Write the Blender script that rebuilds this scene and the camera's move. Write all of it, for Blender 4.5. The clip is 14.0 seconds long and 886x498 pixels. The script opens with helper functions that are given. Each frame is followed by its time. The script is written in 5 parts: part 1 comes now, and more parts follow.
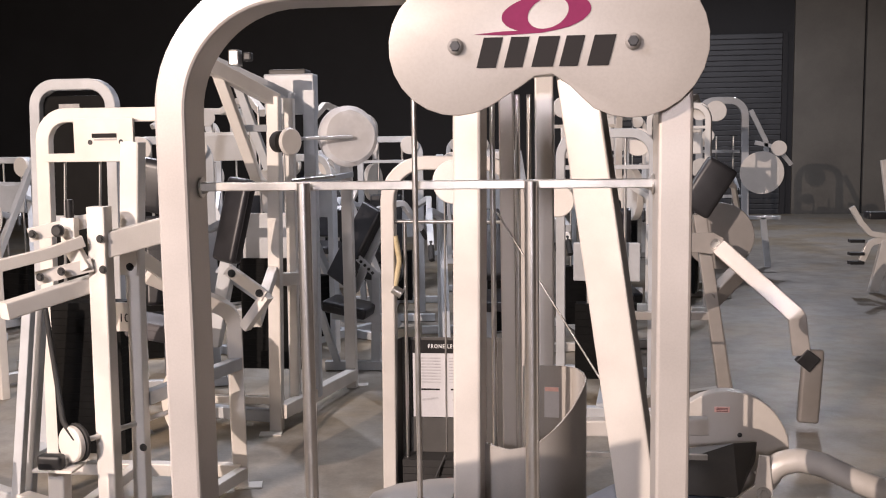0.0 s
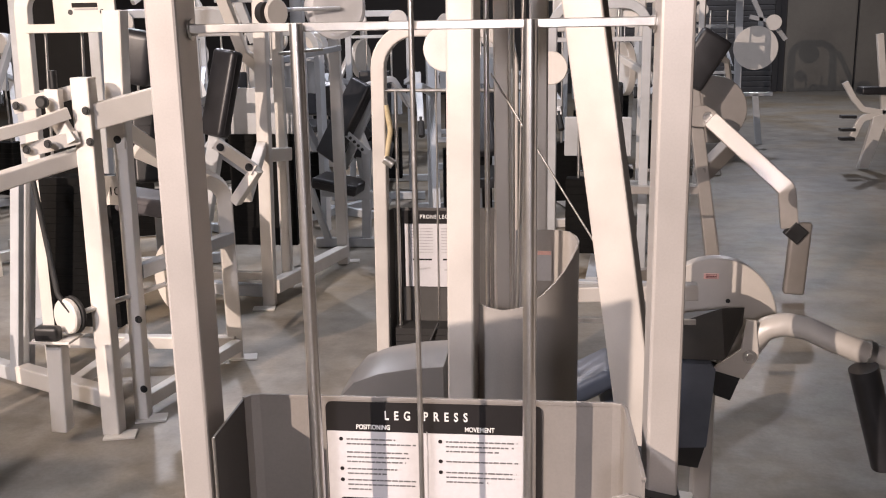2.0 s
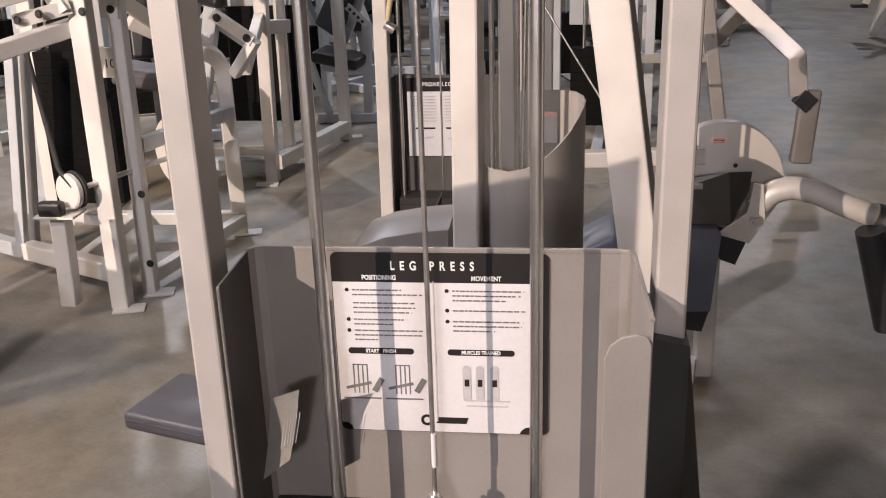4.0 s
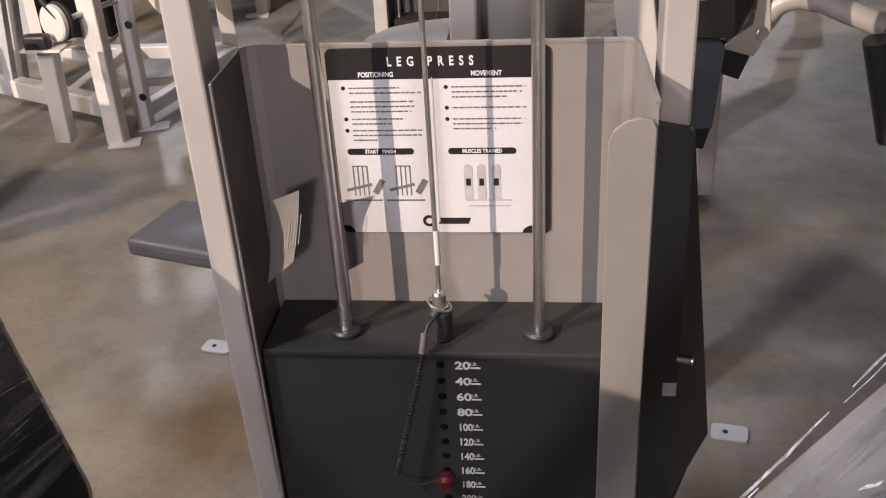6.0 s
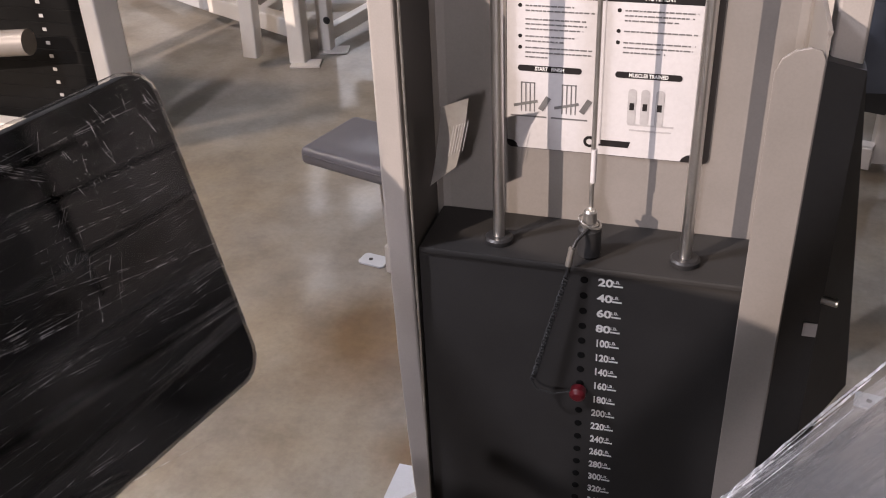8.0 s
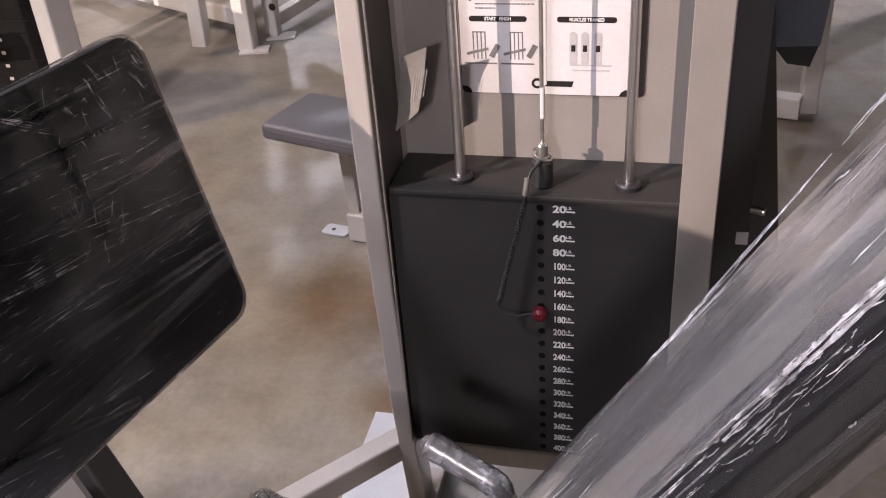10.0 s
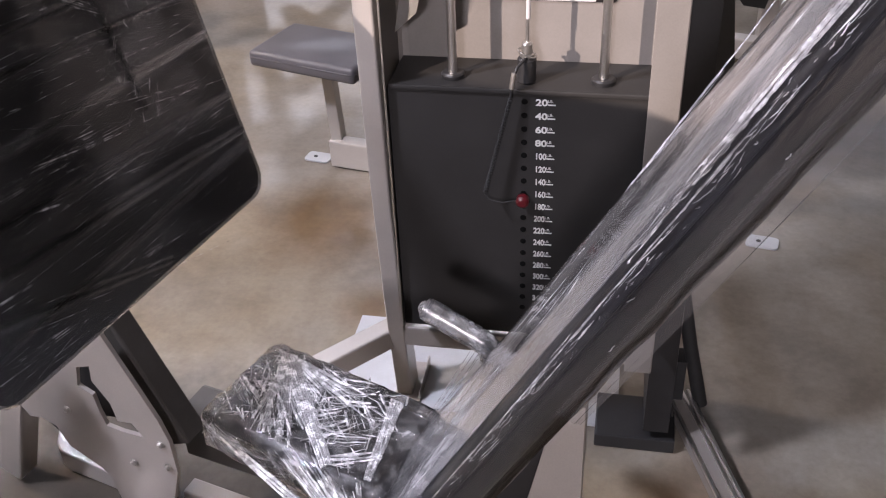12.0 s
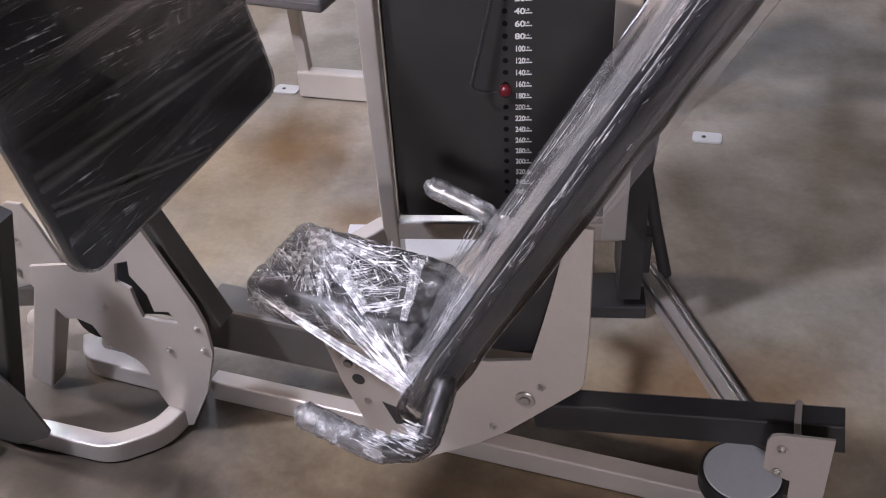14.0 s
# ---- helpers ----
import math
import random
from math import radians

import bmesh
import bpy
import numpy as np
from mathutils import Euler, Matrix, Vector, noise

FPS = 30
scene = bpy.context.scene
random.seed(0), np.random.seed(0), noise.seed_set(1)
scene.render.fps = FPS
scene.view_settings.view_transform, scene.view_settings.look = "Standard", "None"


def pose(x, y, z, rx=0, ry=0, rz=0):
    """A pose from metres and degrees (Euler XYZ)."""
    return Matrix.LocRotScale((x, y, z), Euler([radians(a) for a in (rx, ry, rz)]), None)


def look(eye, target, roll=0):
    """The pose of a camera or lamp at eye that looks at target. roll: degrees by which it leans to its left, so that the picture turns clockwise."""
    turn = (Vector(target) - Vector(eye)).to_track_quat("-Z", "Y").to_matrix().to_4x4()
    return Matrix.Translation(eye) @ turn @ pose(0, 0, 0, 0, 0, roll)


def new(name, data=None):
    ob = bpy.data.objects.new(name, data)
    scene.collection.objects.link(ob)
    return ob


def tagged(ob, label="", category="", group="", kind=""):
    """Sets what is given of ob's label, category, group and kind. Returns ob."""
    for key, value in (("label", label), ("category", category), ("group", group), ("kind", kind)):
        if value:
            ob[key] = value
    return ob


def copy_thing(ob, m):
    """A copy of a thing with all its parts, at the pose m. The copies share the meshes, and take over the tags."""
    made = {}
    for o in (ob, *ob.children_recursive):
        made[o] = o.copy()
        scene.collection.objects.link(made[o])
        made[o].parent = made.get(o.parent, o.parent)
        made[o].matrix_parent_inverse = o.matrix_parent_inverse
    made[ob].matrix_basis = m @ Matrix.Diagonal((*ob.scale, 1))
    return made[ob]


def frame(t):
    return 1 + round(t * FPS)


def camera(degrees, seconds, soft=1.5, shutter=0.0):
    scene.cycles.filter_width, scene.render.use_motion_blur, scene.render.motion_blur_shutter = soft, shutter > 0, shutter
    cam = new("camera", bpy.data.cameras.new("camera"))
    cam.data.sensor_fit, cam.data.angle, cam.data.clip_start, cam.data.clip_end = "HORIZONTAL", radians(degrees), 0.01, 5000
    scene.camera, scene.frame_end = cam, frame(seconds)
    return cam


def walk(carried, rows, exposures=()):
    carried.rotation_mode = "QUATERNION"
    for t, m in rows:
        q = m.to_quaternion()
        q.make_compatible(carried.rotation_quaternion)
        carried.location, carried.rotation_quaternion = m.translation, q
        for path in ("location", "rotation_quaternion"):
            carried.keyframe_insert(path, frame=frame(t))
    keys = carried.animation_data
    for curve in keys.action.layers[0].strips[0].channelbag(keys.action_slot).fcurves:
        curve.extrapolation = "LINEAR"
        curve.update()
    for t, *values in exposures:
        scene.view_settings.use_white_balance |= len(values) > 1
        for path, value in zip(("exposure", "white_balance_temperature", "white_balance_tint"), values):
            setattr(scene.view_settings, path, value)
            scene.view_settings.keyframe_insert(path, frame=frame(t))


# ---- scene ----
cam = camera(49.0, 14.0, 1.1)
PATH = [
    (0, (0.16, -1.061, 1.693), (-0.083, 0.912, 1.479), -0.8),
    (0.5, (0.158, -1.061, 1.681), (-0.07, 0.907, 1.403), -0.7),
    (1, (0.155, -1.065, 1.672), (-0.075, 0.893, 1.332), -0.5),
    (1.5, (0.152, -1.064, 1.661), (-0.07, 0.884, 1.267), -0.8),
    (2, (0.15, -1.059, 1.65), (-0.07, 0.876, 1.197), -1.0),
    (4.3, (0.144, -1.044, 1.596), (-0.085, 0.806, 0.873), -2.1),
    (4.5, (0.142, -1.047, 1.591), (-0.092, 0.792, 0.843), -2.4),
    (5, (0.141, -1.045, 1.574), (-0.094, 0.756, 0.737), -2.8),
    (5.5, (0.143, -1.047, 1.559), (-0.088, 0.709, 0.631), -3.3),
    (6, (0.142, -1.048, 1.547), (-0.079, 0.678, 0.562), -3.4),
    (6.5, (0.136, -1.058, 1.541), (-0.089, 0.646, 0.517), -3.3),
    (7, (0.134, -1.068, 1.531), (-0.205, 0.6, 0.482), -2.8),
    (7.5, (0.142, -1.101, 1.539), (-0.337, 0.53, 0.486), -2.7),
    (7.7, (0.148, -1.113, 1.537), (-0.378, 0.502, 0.48), -2.7),
    (9.8, (0.191, -1.255, 1.53), (-0.279, 0.371, 0.464), -3.6),
    (10, (0.173, -1.282, 1.538), (-0.255, 0.347, 0.459), -4.4),
    (10.5, (0.131, -1.328, 1.522), (-0.222, 0.303, 0.419), -4.5),
    (11, (0.107, -1.386, 1.523), (-0.203, 0.25, 0.415), -5.1),
    (11.5, (0.124, -1.432, 1.521), (-0.203, 0.188, 0.394), -3.7),
    (12, (0.159, -1.505, 1.524), (-0.18, 0.104, 0.385), -2.6),
    (12.5, (0.174, -1.578, 1.513), (-0.198, 0.016, 0.363), -2.8),
    (13, (0.156, -1.642, 1.518), (-0.19, -0.064, 0.339), -3.0),
    (13.5, (0.109, -1.71, 1.526), (-0.156, -0.123, 0.339), -3.5),
    (14, (0.072, -1.767, 1.53), (-0.127, -0.187, 0.32), -3.7),
]
walk(cam, [(t, look(eye, target, roll)) for t, eye, target, roll in PATH], [(0, 0.0, 6500, 17), (2, 0.0, 6500, 16), (5, -0.2, 6430, 15), (7.5, -0.17, 6370, 16), (10.5, 0.04, 6400, 20), (12.5, 0.25, 6180, 18), (14, 0.28, 6180, 18)])

# ---- light ----
world = bpy.data.worlds.new("warehouse_air")
scene.world = world
world.use_nodes = True
world.node_tree.nodes["Background"].inputs[0].default_value = (0.72, 0.76, 0.85, 1)
world.node_tree.nodes["Background"].inputs[1].default_value = 0.024


def lamp(name, kind, place, target, watts, colour, size):
    data = bpy.data.lights.new(name, kind)
    data.energy, data.color = watts, colour
    if kind == "AREA":
        data.shape, data.size = "DISK", size
    else:
        data.shadow_soft_size = size
    ob = new(name, data)
    ob.matrix_world = look(place, target)
    return ob


# the work light that stands behind the visitor's left shoulder, beyond added light blockers
lamp("work_light", "AREA", (-4.7, -5.9, 4.4), (0.3, 1.5, 0.6), 1230, (1.0, 0.83, 0.69), 0.025)
# frontal fill added behind the visitor to brighten the bed's front faces
lamp("front_fill", "AREA", (-0.1, -5.0, 2.5), (0.0, -0.5, 0.5), 105, (1.0, 0.93, 0.94), 0.5)
# unseen overhead fills added for floor, bed, machines and far wall; two hang low
for px, py, pz, watts, colour in ((-3.6, 0.3, 3.1, 118, (1.0, 0.82, 0.66)), (-2.0, -1.3, 3.4, 150, (0.92, 0.92, 1.0)), (-5.0, 4.5, 5.6, 60, (0.88, 0.92, 1.0)), (-4.5, 9.5, 5.6, 330, (0.88, 0.92, 1.0)),
                                  (4.2, 16.5, 5.6, 260, (0.88, 0.92, 1.0)), (-0.6, 5.9, 4.8, 95, (0.88, 0.92, 1.0))):
    lamp("overhead_fill", "AREA", (px, py, pz), (px, py, 0), watts, colour, 0.35)


# ---- materials ----
def nodes_of(name):
    m = bpy.data.materials.new(name)
    m.use_nodes = True
    t = m.node_tree
    return m, t, t.nodes["Principled BSDF"]


def ramp(t, source, stops):
    r = t.nodes.new("ShaderNodeValToRGB")
    while len(r.color_ramp.elements) < len(stops):
        r.color_ramp.elements.new(0.5)
    for e, (p, c) in zip(r.color_ramp.elements, stops):
        e.position, e.color = p, (*c, 1)
    t.links.new(source, r.inputs[0])
    return r.outputs[0]


def noise_of(t, scale, detail=4, rough=0.55, stretch=None, space="Object"):
    co = t.nodes.new("ShaderNodeTexCoord")
    mp = t.nodes.new("ShaderNodeMapping")
    mp.inputs["Scale"].default_value = stretch or (1, 1, 1)
    n = t.nodes.new("ShaderNodeTexNoise")
    n.inputs["Scale"].default_value, n.inputs["Detail"].default_value, n.inputs["Roughness"].default_value = scale, detail, rough
    t.links.new(co.outputs[space], mp.inputs[0])
    t.links.new(mp.outputs[0], n.inputs["Vector"])
    return n.outputs["Fac"]


def surface(name, dark, light, scale=6.0, rough=0.45, metal=0.0, bump=0.05, fine=160.0, stretch=None, spread=0.1, coat=0.0, spec=0.5):
    """Two scales of variation in colour, roughness and relief."""
    m, t, b = nodes_of(name)
    big, small = noise_of(t, scale, 5, 0.6, stretch), noise_of(t, fine, 3, 0.6, stretch)
    colour = ramp(t, big, ((0.3, dark), (0.7, light)))
    speck = ramp(t, small, ((0.35, (0.95, 0.95, 0.95)), (0.6, (1, 1, 1))))
    mul = t.nodes.new("ShaderNodeMix")
    mul.data_type, mul.blend_type = "RGBA", "MULTIPLY"
    mul.inputs[0].default_value = 1
    t.links.new(colour, mul.inputs[6])
    t.links.new(speck, mul.inputs[7])
    t.links.new(mul.outputs[2], b.inputs["Base Color"])
    mr = t.nodes.new("ShaderNodeMapRange")
    mr.inputs[3].default_value, mr.inputs[4].default_value = rough - spread, rough + spread
    t.links.new(big, mr.inputs[0])
    t.links.new(mr.outputs[0], b.inputs["Roughness"])
    b.inputs["Metallic"].default_value = metal
    b.inputs["Coat Weight"].default_value, b.inputs["Coat Roughness"].default_value = coat, 0.16
    b.inputs["Specular IOR Level"].default_value = spec
    if bump:
        bp = t.nodes.new("ShaderNodeBump")
        bp.inputs["Strength"].default_value, bp.inputs["Distance"].default_value = bump, 0.002
        t.links.new(small, bp.inputs["Height"])
        t.links.new(bp.outputs[0], b.inputs["Normal"])
    return m


SILVER = surface("silver_paint", (0.41, 0.38, 0.352), (0.49, 0.455, 0.424), 5, 0.36, 0.4, 0.04, 420, coat=0.25)
PALESILVER = surface("pale_silver_paint", (0.47, 0.44, 0.405), (0.56, 0.525, 0.485), 5, 0.38, 0.2, 0.04, 420, coat=0.3)
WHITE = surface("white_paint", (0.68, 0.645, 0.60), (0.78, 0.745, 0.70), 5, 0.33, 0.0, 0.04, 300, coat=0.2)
# greyer, bluer white for rear parts, far machines and pale floor plates
COOLWHITE = surface("cool_grey_white", (0.46, 0.48, 0.50), (0.58, 0.60, 0.63), 5, 0.35, 0.0, 0.04, 300, coat=0.2)
CHROME = surface("chrome", (0.66, 0.65, 0.64), (0.78, 0.77, 0.75), 9, 0.30, 1.0, 0.0, spread=0.05)
STEEL = surface("zinc_steel", (0.42, 0.41, 0.39), (0.58, 0.56, 0.53), 30, 0.32, 0.9, 0.06)
STACK = surface("black_stack_paint", (0.028, 0.0268, 0.0258), (0.036, 0.0344, 0.0333), 8, 0.5, 0.0, 0.06, 300, spec=0.14)
DARKSTACK = surface("dull_black_stack", (0.005, 0.005, 0.005), (0.009, 0.009, 0.009), 8, 0.6, 0.0, 0.06, 300, spec=0.08)
HOLE = surface("hole_black", (0.003, 0.003, 0.003), (0.005, 0.005, 0.005), 8, 0.8, 0.0, 0.0, spec=0.1)
BLACK = surface("black_plastic", (0.012, 0.012, 0.013), (0.024, 0.024, 0.025), 10, 0.45, 0.0, 0.05)
RUBBER = surface("black_rubber", (0.014, 0.014, 0.014), (0.03, 0.03, 0.03), 20, 0.7, 0.0, 0.12)
VINYL = surface("slate_vinyl", (0.098, 0.094, 0.102), (0.138, 0.132, 0.143), 7, 0.42, 0.0, 0.1, 500)
BLACKVINYL = surface("black_vinyl", (0.016, 0.016, 0.018), (0.03, 0.03, 0.034), 7, 0.38, 0.0, 0.1, 500)
PLATE = surface("black_grip_plate", (0.010, 0.010, 0.011), (0.022, 0.022, 0.023), 12, 0.5, 0.0, 0.1, 220)
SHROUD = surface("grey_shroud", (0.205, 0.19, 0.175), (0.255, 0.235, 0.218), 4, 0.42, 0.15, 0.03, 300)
COVER = surface("cover_silver", (0.29, 0.27, 0.248), (0.34, 0.316, 0.292), 4, 0.4, 0.15, 0.03, 300)
# dark copy of the shroud grey, also used to paint shade
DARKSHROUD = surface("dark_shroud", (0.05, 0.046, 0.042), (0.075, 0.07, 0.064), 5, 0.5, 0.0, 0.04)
CARD = surface("clouded_tag", (0.30, 0.285, 0.26), (0.40, 0.385, 0.36), 12, 0.4, 0.0, 0.0)
BLUEVINYL = surface("slate_blue_vinyl", (0.10, 0.115, 0.15), (0.14, 0.16, 0.20), 7, 0.42, 0.0, 0.1, 500)
PAPER = surface("sign_white", (0.46, 0.45, 0.455), (0.53, 0.515, 0.52), 3, 0.5, 0.0, 0.0)
INK = surface("sign_black", (0.010, 0.009, 0.009), (0.016, 0.014, 0.014), 8, 0.65, 0.0, 0.0, spec=0.2)
TEXTINK = surface("sign_small_print", (0.09, 0.088, 0.088), (0.15, 0.146, 0.146), 30, 0.5, 0.0, 0.0)
GREYINK = surface("sign_grey", (0.30, 0.29, 0.29), (0.45, 0.44, 0.44), 30, 0.5, 0.0, 0.0)
LETTER = surface("letter_white", (0.6, 0.6, 0.585), (0.7, 0.7, 0.68), 9, 0.5, 0.0, 0.0)
PLUM = surface("plum_print", (0.13, 0.010, 0.048), (0.17, 0.016, 0.065), 9, 0.65, 0.0, 0.0, spec=0.2)
RED = surface("red_plastic", (0.085, 0.005, 0.009), (0.12, 0.008, 0.013), 20, 0.4, 0.0, 0.03)
PINK = surface("pink_label", (0.75, 0.42, 0.36), (0.82, 0.52, 0.45), 40, 0.6, 0.0, 0.0)
CORD = surface("amber_tube", (0.42, 0.34, 0.2), (0.55, 0.46, 0.3), 20, 0.3, 0.0, 0.0)
DARKWALL = surface("dark_wall_paint", (0.018, 0.018, 0.02), (0.03, 0.03, 0.033), 0.8, 0.75, 0.0, 0.08, 20)
DOORMETAL = surface("roller_door_paint", (0.045, 0.047, 0.052), (0.07, 0.072, 0.078), 1.2, 0.5, 0.2, 0.05, 40)
TANWALL = surface("tan_wall_panel", (0.13, 0.12, 0.105), (0.18, 0.167, 0.145), 0.9, 0.7, 0.0, 0.08, 30)
ROOF = surface("roof_deck", (0.02, 0.02, 0.021), (0.035, 0.035, 0.036), 1.0, 0.8, 0.0, 0.1, 15)


# stains first, then the foot loop's interior, where shade is painted with the grime
STAINS_AND_SHADE = ((-0.66, 0.74, 0.16, (0.66, 0.50, 0.33)), (-0.42, 0.36, 0.07, (0.62, 0.48, 0.34)), (0.45, -0.28, 0.20, (0.62, 0.50, 0.40)), (-0.88, -0.36, 0.32, (0.26, 0.245, 0.235)),
          # last four: darker floor before the bed
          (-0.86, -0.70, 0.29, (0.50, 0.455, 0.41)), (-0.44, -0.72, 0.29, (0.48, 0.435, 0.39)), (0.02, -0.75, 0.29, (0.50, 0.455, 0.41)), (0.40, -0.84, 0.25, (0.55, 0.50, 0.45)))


def concrete():
    m, t, b = nodes_of("sealed_concrete")
    big, mid = noise_of(t, 0.55, 5, 0.6), noise_of(t, 2.6, 6, 0.62)
    grain, streak = noise_of(t, 55, 4, 0.65), noise_of(t, 1.1, 5, 0.6, (1.0, 1.25, 1))
    base = ramp(t, mid, ((0.3, (0.215, 0.193, 0.164)), (0.52, (0.295, 0.268, 0.23)), (0.72, (0.355, 0.324, 0.28))))
    stain = ramp(t, big, ((0.46, (1, 1, 1)), (0.58, (0.94, 0.85, 0.70)), (0.72, (0.76, 0.62, 0.45))))
    soot = ramp(t, streak, ((0.34, (0.85, 0.85, 0.85)), (0.56, (1, 1, 1))))
    tiny = ramp(t, grain, ((0.3, (0.86, 0.86, 0.86)), (0.62, (1, 1, 1))))
    cloud = ramp(t, noise_of(t, 6.5, 5, 0.6), ((0.36, (0.80, 0.785, 0.77)), (0.56, (1, 1, 1))))
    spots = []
    for sx, sy, size, tone in STAINS_AND_SHADE:
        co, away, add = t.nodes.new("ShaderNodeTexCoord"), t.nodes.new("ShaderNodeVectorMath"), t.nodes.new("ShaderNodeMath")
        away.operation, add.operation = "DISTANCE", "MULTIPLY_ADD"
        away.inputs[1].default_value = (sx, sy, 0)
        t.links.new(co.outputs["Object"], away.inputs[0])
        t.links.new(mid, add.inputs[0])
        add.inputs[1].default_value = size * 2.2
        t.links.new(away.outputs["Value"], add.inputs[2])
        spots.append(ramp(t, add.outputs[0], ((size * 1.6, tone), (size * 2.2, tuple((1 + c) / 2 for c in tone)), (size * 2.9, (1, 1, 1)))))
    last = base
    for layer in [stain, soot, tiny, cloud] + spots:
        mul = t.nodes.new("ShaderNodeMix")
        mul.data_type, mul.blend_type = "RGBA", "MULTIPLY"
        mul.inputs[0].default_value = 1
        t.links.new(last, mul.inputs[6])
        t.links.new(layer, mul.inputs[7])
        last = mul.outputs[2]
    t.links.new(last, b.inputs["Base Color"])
    mr = t.nodes.new("ShaderNodeMapRange")
    mr.inputs[3].default_value, mr.inputs[4].default_value = 0.30, 0.62
    t.links.new(mid, mr.inputs[0])
    t.links.new(mr.outputs[0], b.inputs["Roughness"])
    bp = t.nodes.new("ShaderNodeBump")
    bp.inputs["Strength"].default_value, bp.inputs["Distance"].default_value = 0.15, 0.002
    t.links.new(grain, bp.inputs["Height"])
    t.links.new(bp.outputs[0], b.inputs["Normal"])
    return m


def film(name, haze, gloss, scale, stretch, rough=0.09, detail=6, crisp=0.6, white_to=0.72, low=0.25, high=3.2, fold=1.0):
    """Clear stretch film: see-through, glossy, milky along its creases."""
    m, t, b = nodes_of(name)
    t.nodes.remove(b)
    folds, fine = noise_of(t, scale, detail, 0.62, stretch), noise_of(t, scale * 5, 3, 0.6, stretch)
    milk = ramp(t, folds, ((0.46, (haze * low,) * 3), (0.60, (haze,) * 3), (0.72, (min(1, haze * high),) * 3)))
    bp = t.nodes.new("ShaderNodeBump")
    bp.inputs["Strength"].default_value, bp.inputs["Distance"].default_value = fold, 0.008
    t.links.new(folds, bp.inputs["Height"])
    bp2 = t.nodes.new("ShaderNodeBump")
    bp2.inputs["Strength"].default_value, bp2.inputs["Distance"].default_value = crisp, 0.002
    t.links.new(fine, bp2.inputs["Height"])
    t.links.new(bp.outputs[0], bp2.inputs["Normal"])
    clear, shine, white = t.nodes.new("ShaderNodeBsdfTransparent"), t.nodes.new("ShaderNodeBsdfGlossy"), t.nodes.new("ShaderNodeBsdfDiffuse")
    clear.inputs[0].default_value = (0.93, 0.93, 0.93, 1)
    shine.inputs["Roughness"].default_value = rough
    shine.inputs[0].default_value = (0.95, 0.95, 0.97, 1)
    white.inputs[0].default_value = (white_to, white_to, white_to * 1.02, 1)
    for n in (shine, white):
        t.links.new(bp2.outputs[0], n.inputs["Normal"])
    fres = t.nodes.new("ShaderNodeFresnel")
    fres.inputs[0].default_value = 1.5
    t.links.new(bp2.outputs[0], fres.inputs["Normal"])
    boost = t.nodes.new("ShaderNodeMath")
    boost.operation, boost.use_clamp = "MULTIPLY", True
    boost.inputs[1].default_value = gloss
    t.links.new(fres.outputs[0], boost.inputs[0])
    first, second = t.nodes.new("ShaderNodeMixShader"), t.nodes.new("ShaderNodeMixShader")
    t.links.new(milk, first.inputs[0])
    t.links.new(clear.outputs[0], first.inputs[1])
    t.links.new(white.outputs[0], first.inputs[2])
    t.links.new(boost.outputs[0], second.inputs[0])
    t.links.new(first.outputs[0], second.inputs[1])
    t.links.new(shine.outputs[0], second.inputs[2])
    t.links.new(second.outputs[0], t.nodes["Material Output"].inputs[0])
    return m


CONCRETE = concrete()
FILM = film("stretch_film", 0.15, 2.6, 22, (1, 1, 1), 0.12, 6, 0.9, 0.85, 0.1, 4.0)
FLATFILM = film("tight_stretch_film", 0.045, 0.8, 7, (0.5, 1.6, 1.2), 0.08, 4, 0.3)
BANDFILM = film("doubled_stretch_film", 0.025, 0.12, 9, (0.6, 2.4, 1.2), 0.25, 4, 0.1, 0.8, 0.1, 2.0, 0.3)
SLEEVE = film("film_sleeve", 0.022, 1.2, 8, (2.0, 0.4, 2.0), 0.12, 4, 0.35)
SLACK = film("slack_film", 0.24, 1.3, 5, (2.0, 0.45, 2.0), 0.14, 4, 0.2, 0.74, 0.85, 1.3, 0.4)
FLAPFILM = film("thin_loose_film", 0.09, 0.6, 7, (2.0, 0.6, 2.0), 0.2, 4, 0.15, 0.74, 0.7, 1.8, 0.3)
CLOUDY = film("cloudy_film", 0.62, 0.25, 6, (1, 1, 1), 0.35, 3, 0.1, 0.88, 0.9, 1.15, 0.2)
WRAP = film("layered_film", 0.30, 1.6, 42, (1, 1, 1), 0.16, 5, 0.9, 0.88, 0.3, 2.8)
CRINKLE = film("crinkled_film", 0.05, 1.5, 50, (1, 1, 1), 0.12, 5, 0.9, 0.85, 0.1, 6.0)
# white creases and strands: the film's bright glints put into a milky colour
FINE = film("fine_crease_glint", 0.75, 2.0, 60, (1, 1, 1), 0.12, 3, 0.6, 0.85)
STRAND = film("film_strand", 0.94, 2.5, 55, (1, 1, 1), 0.11, 3, 0.6, 0.93, 0.38)


# ---- shapes ----
def part(name, bm, material, parent=None, label="", smooth=False, sharp=40):
    """Links a bmesh as one mesh object under a thing or under a part."""
    bmesh.ops.recalc_face_normals(bm, faces=bm.faces)
    me = bpy.data.meshes.new(name)
    bm.to_mesh(me)
    bm.free()
    for mat in material if isinstance(material, (list, tuple)) else [material]:
        me.materials.append(mat)
    if smooth:
        for p in me.polygons:
            p.use_smooth = True
        me.set_sharp_from_angle(angle=radians(sharp))
    ob = new(name, me)
    if parent is not None:
        ob.parent = parent
    if label:
        ob["label"] = label
    return ob


def thing(name, label, category, group="", m=None, kind=""):
    ob = new(name)
    ob.empty_display_size = 0.1
    if m is not None:
        ob.matrix_world = m
    return tagged(ob, label, category, group, kind)


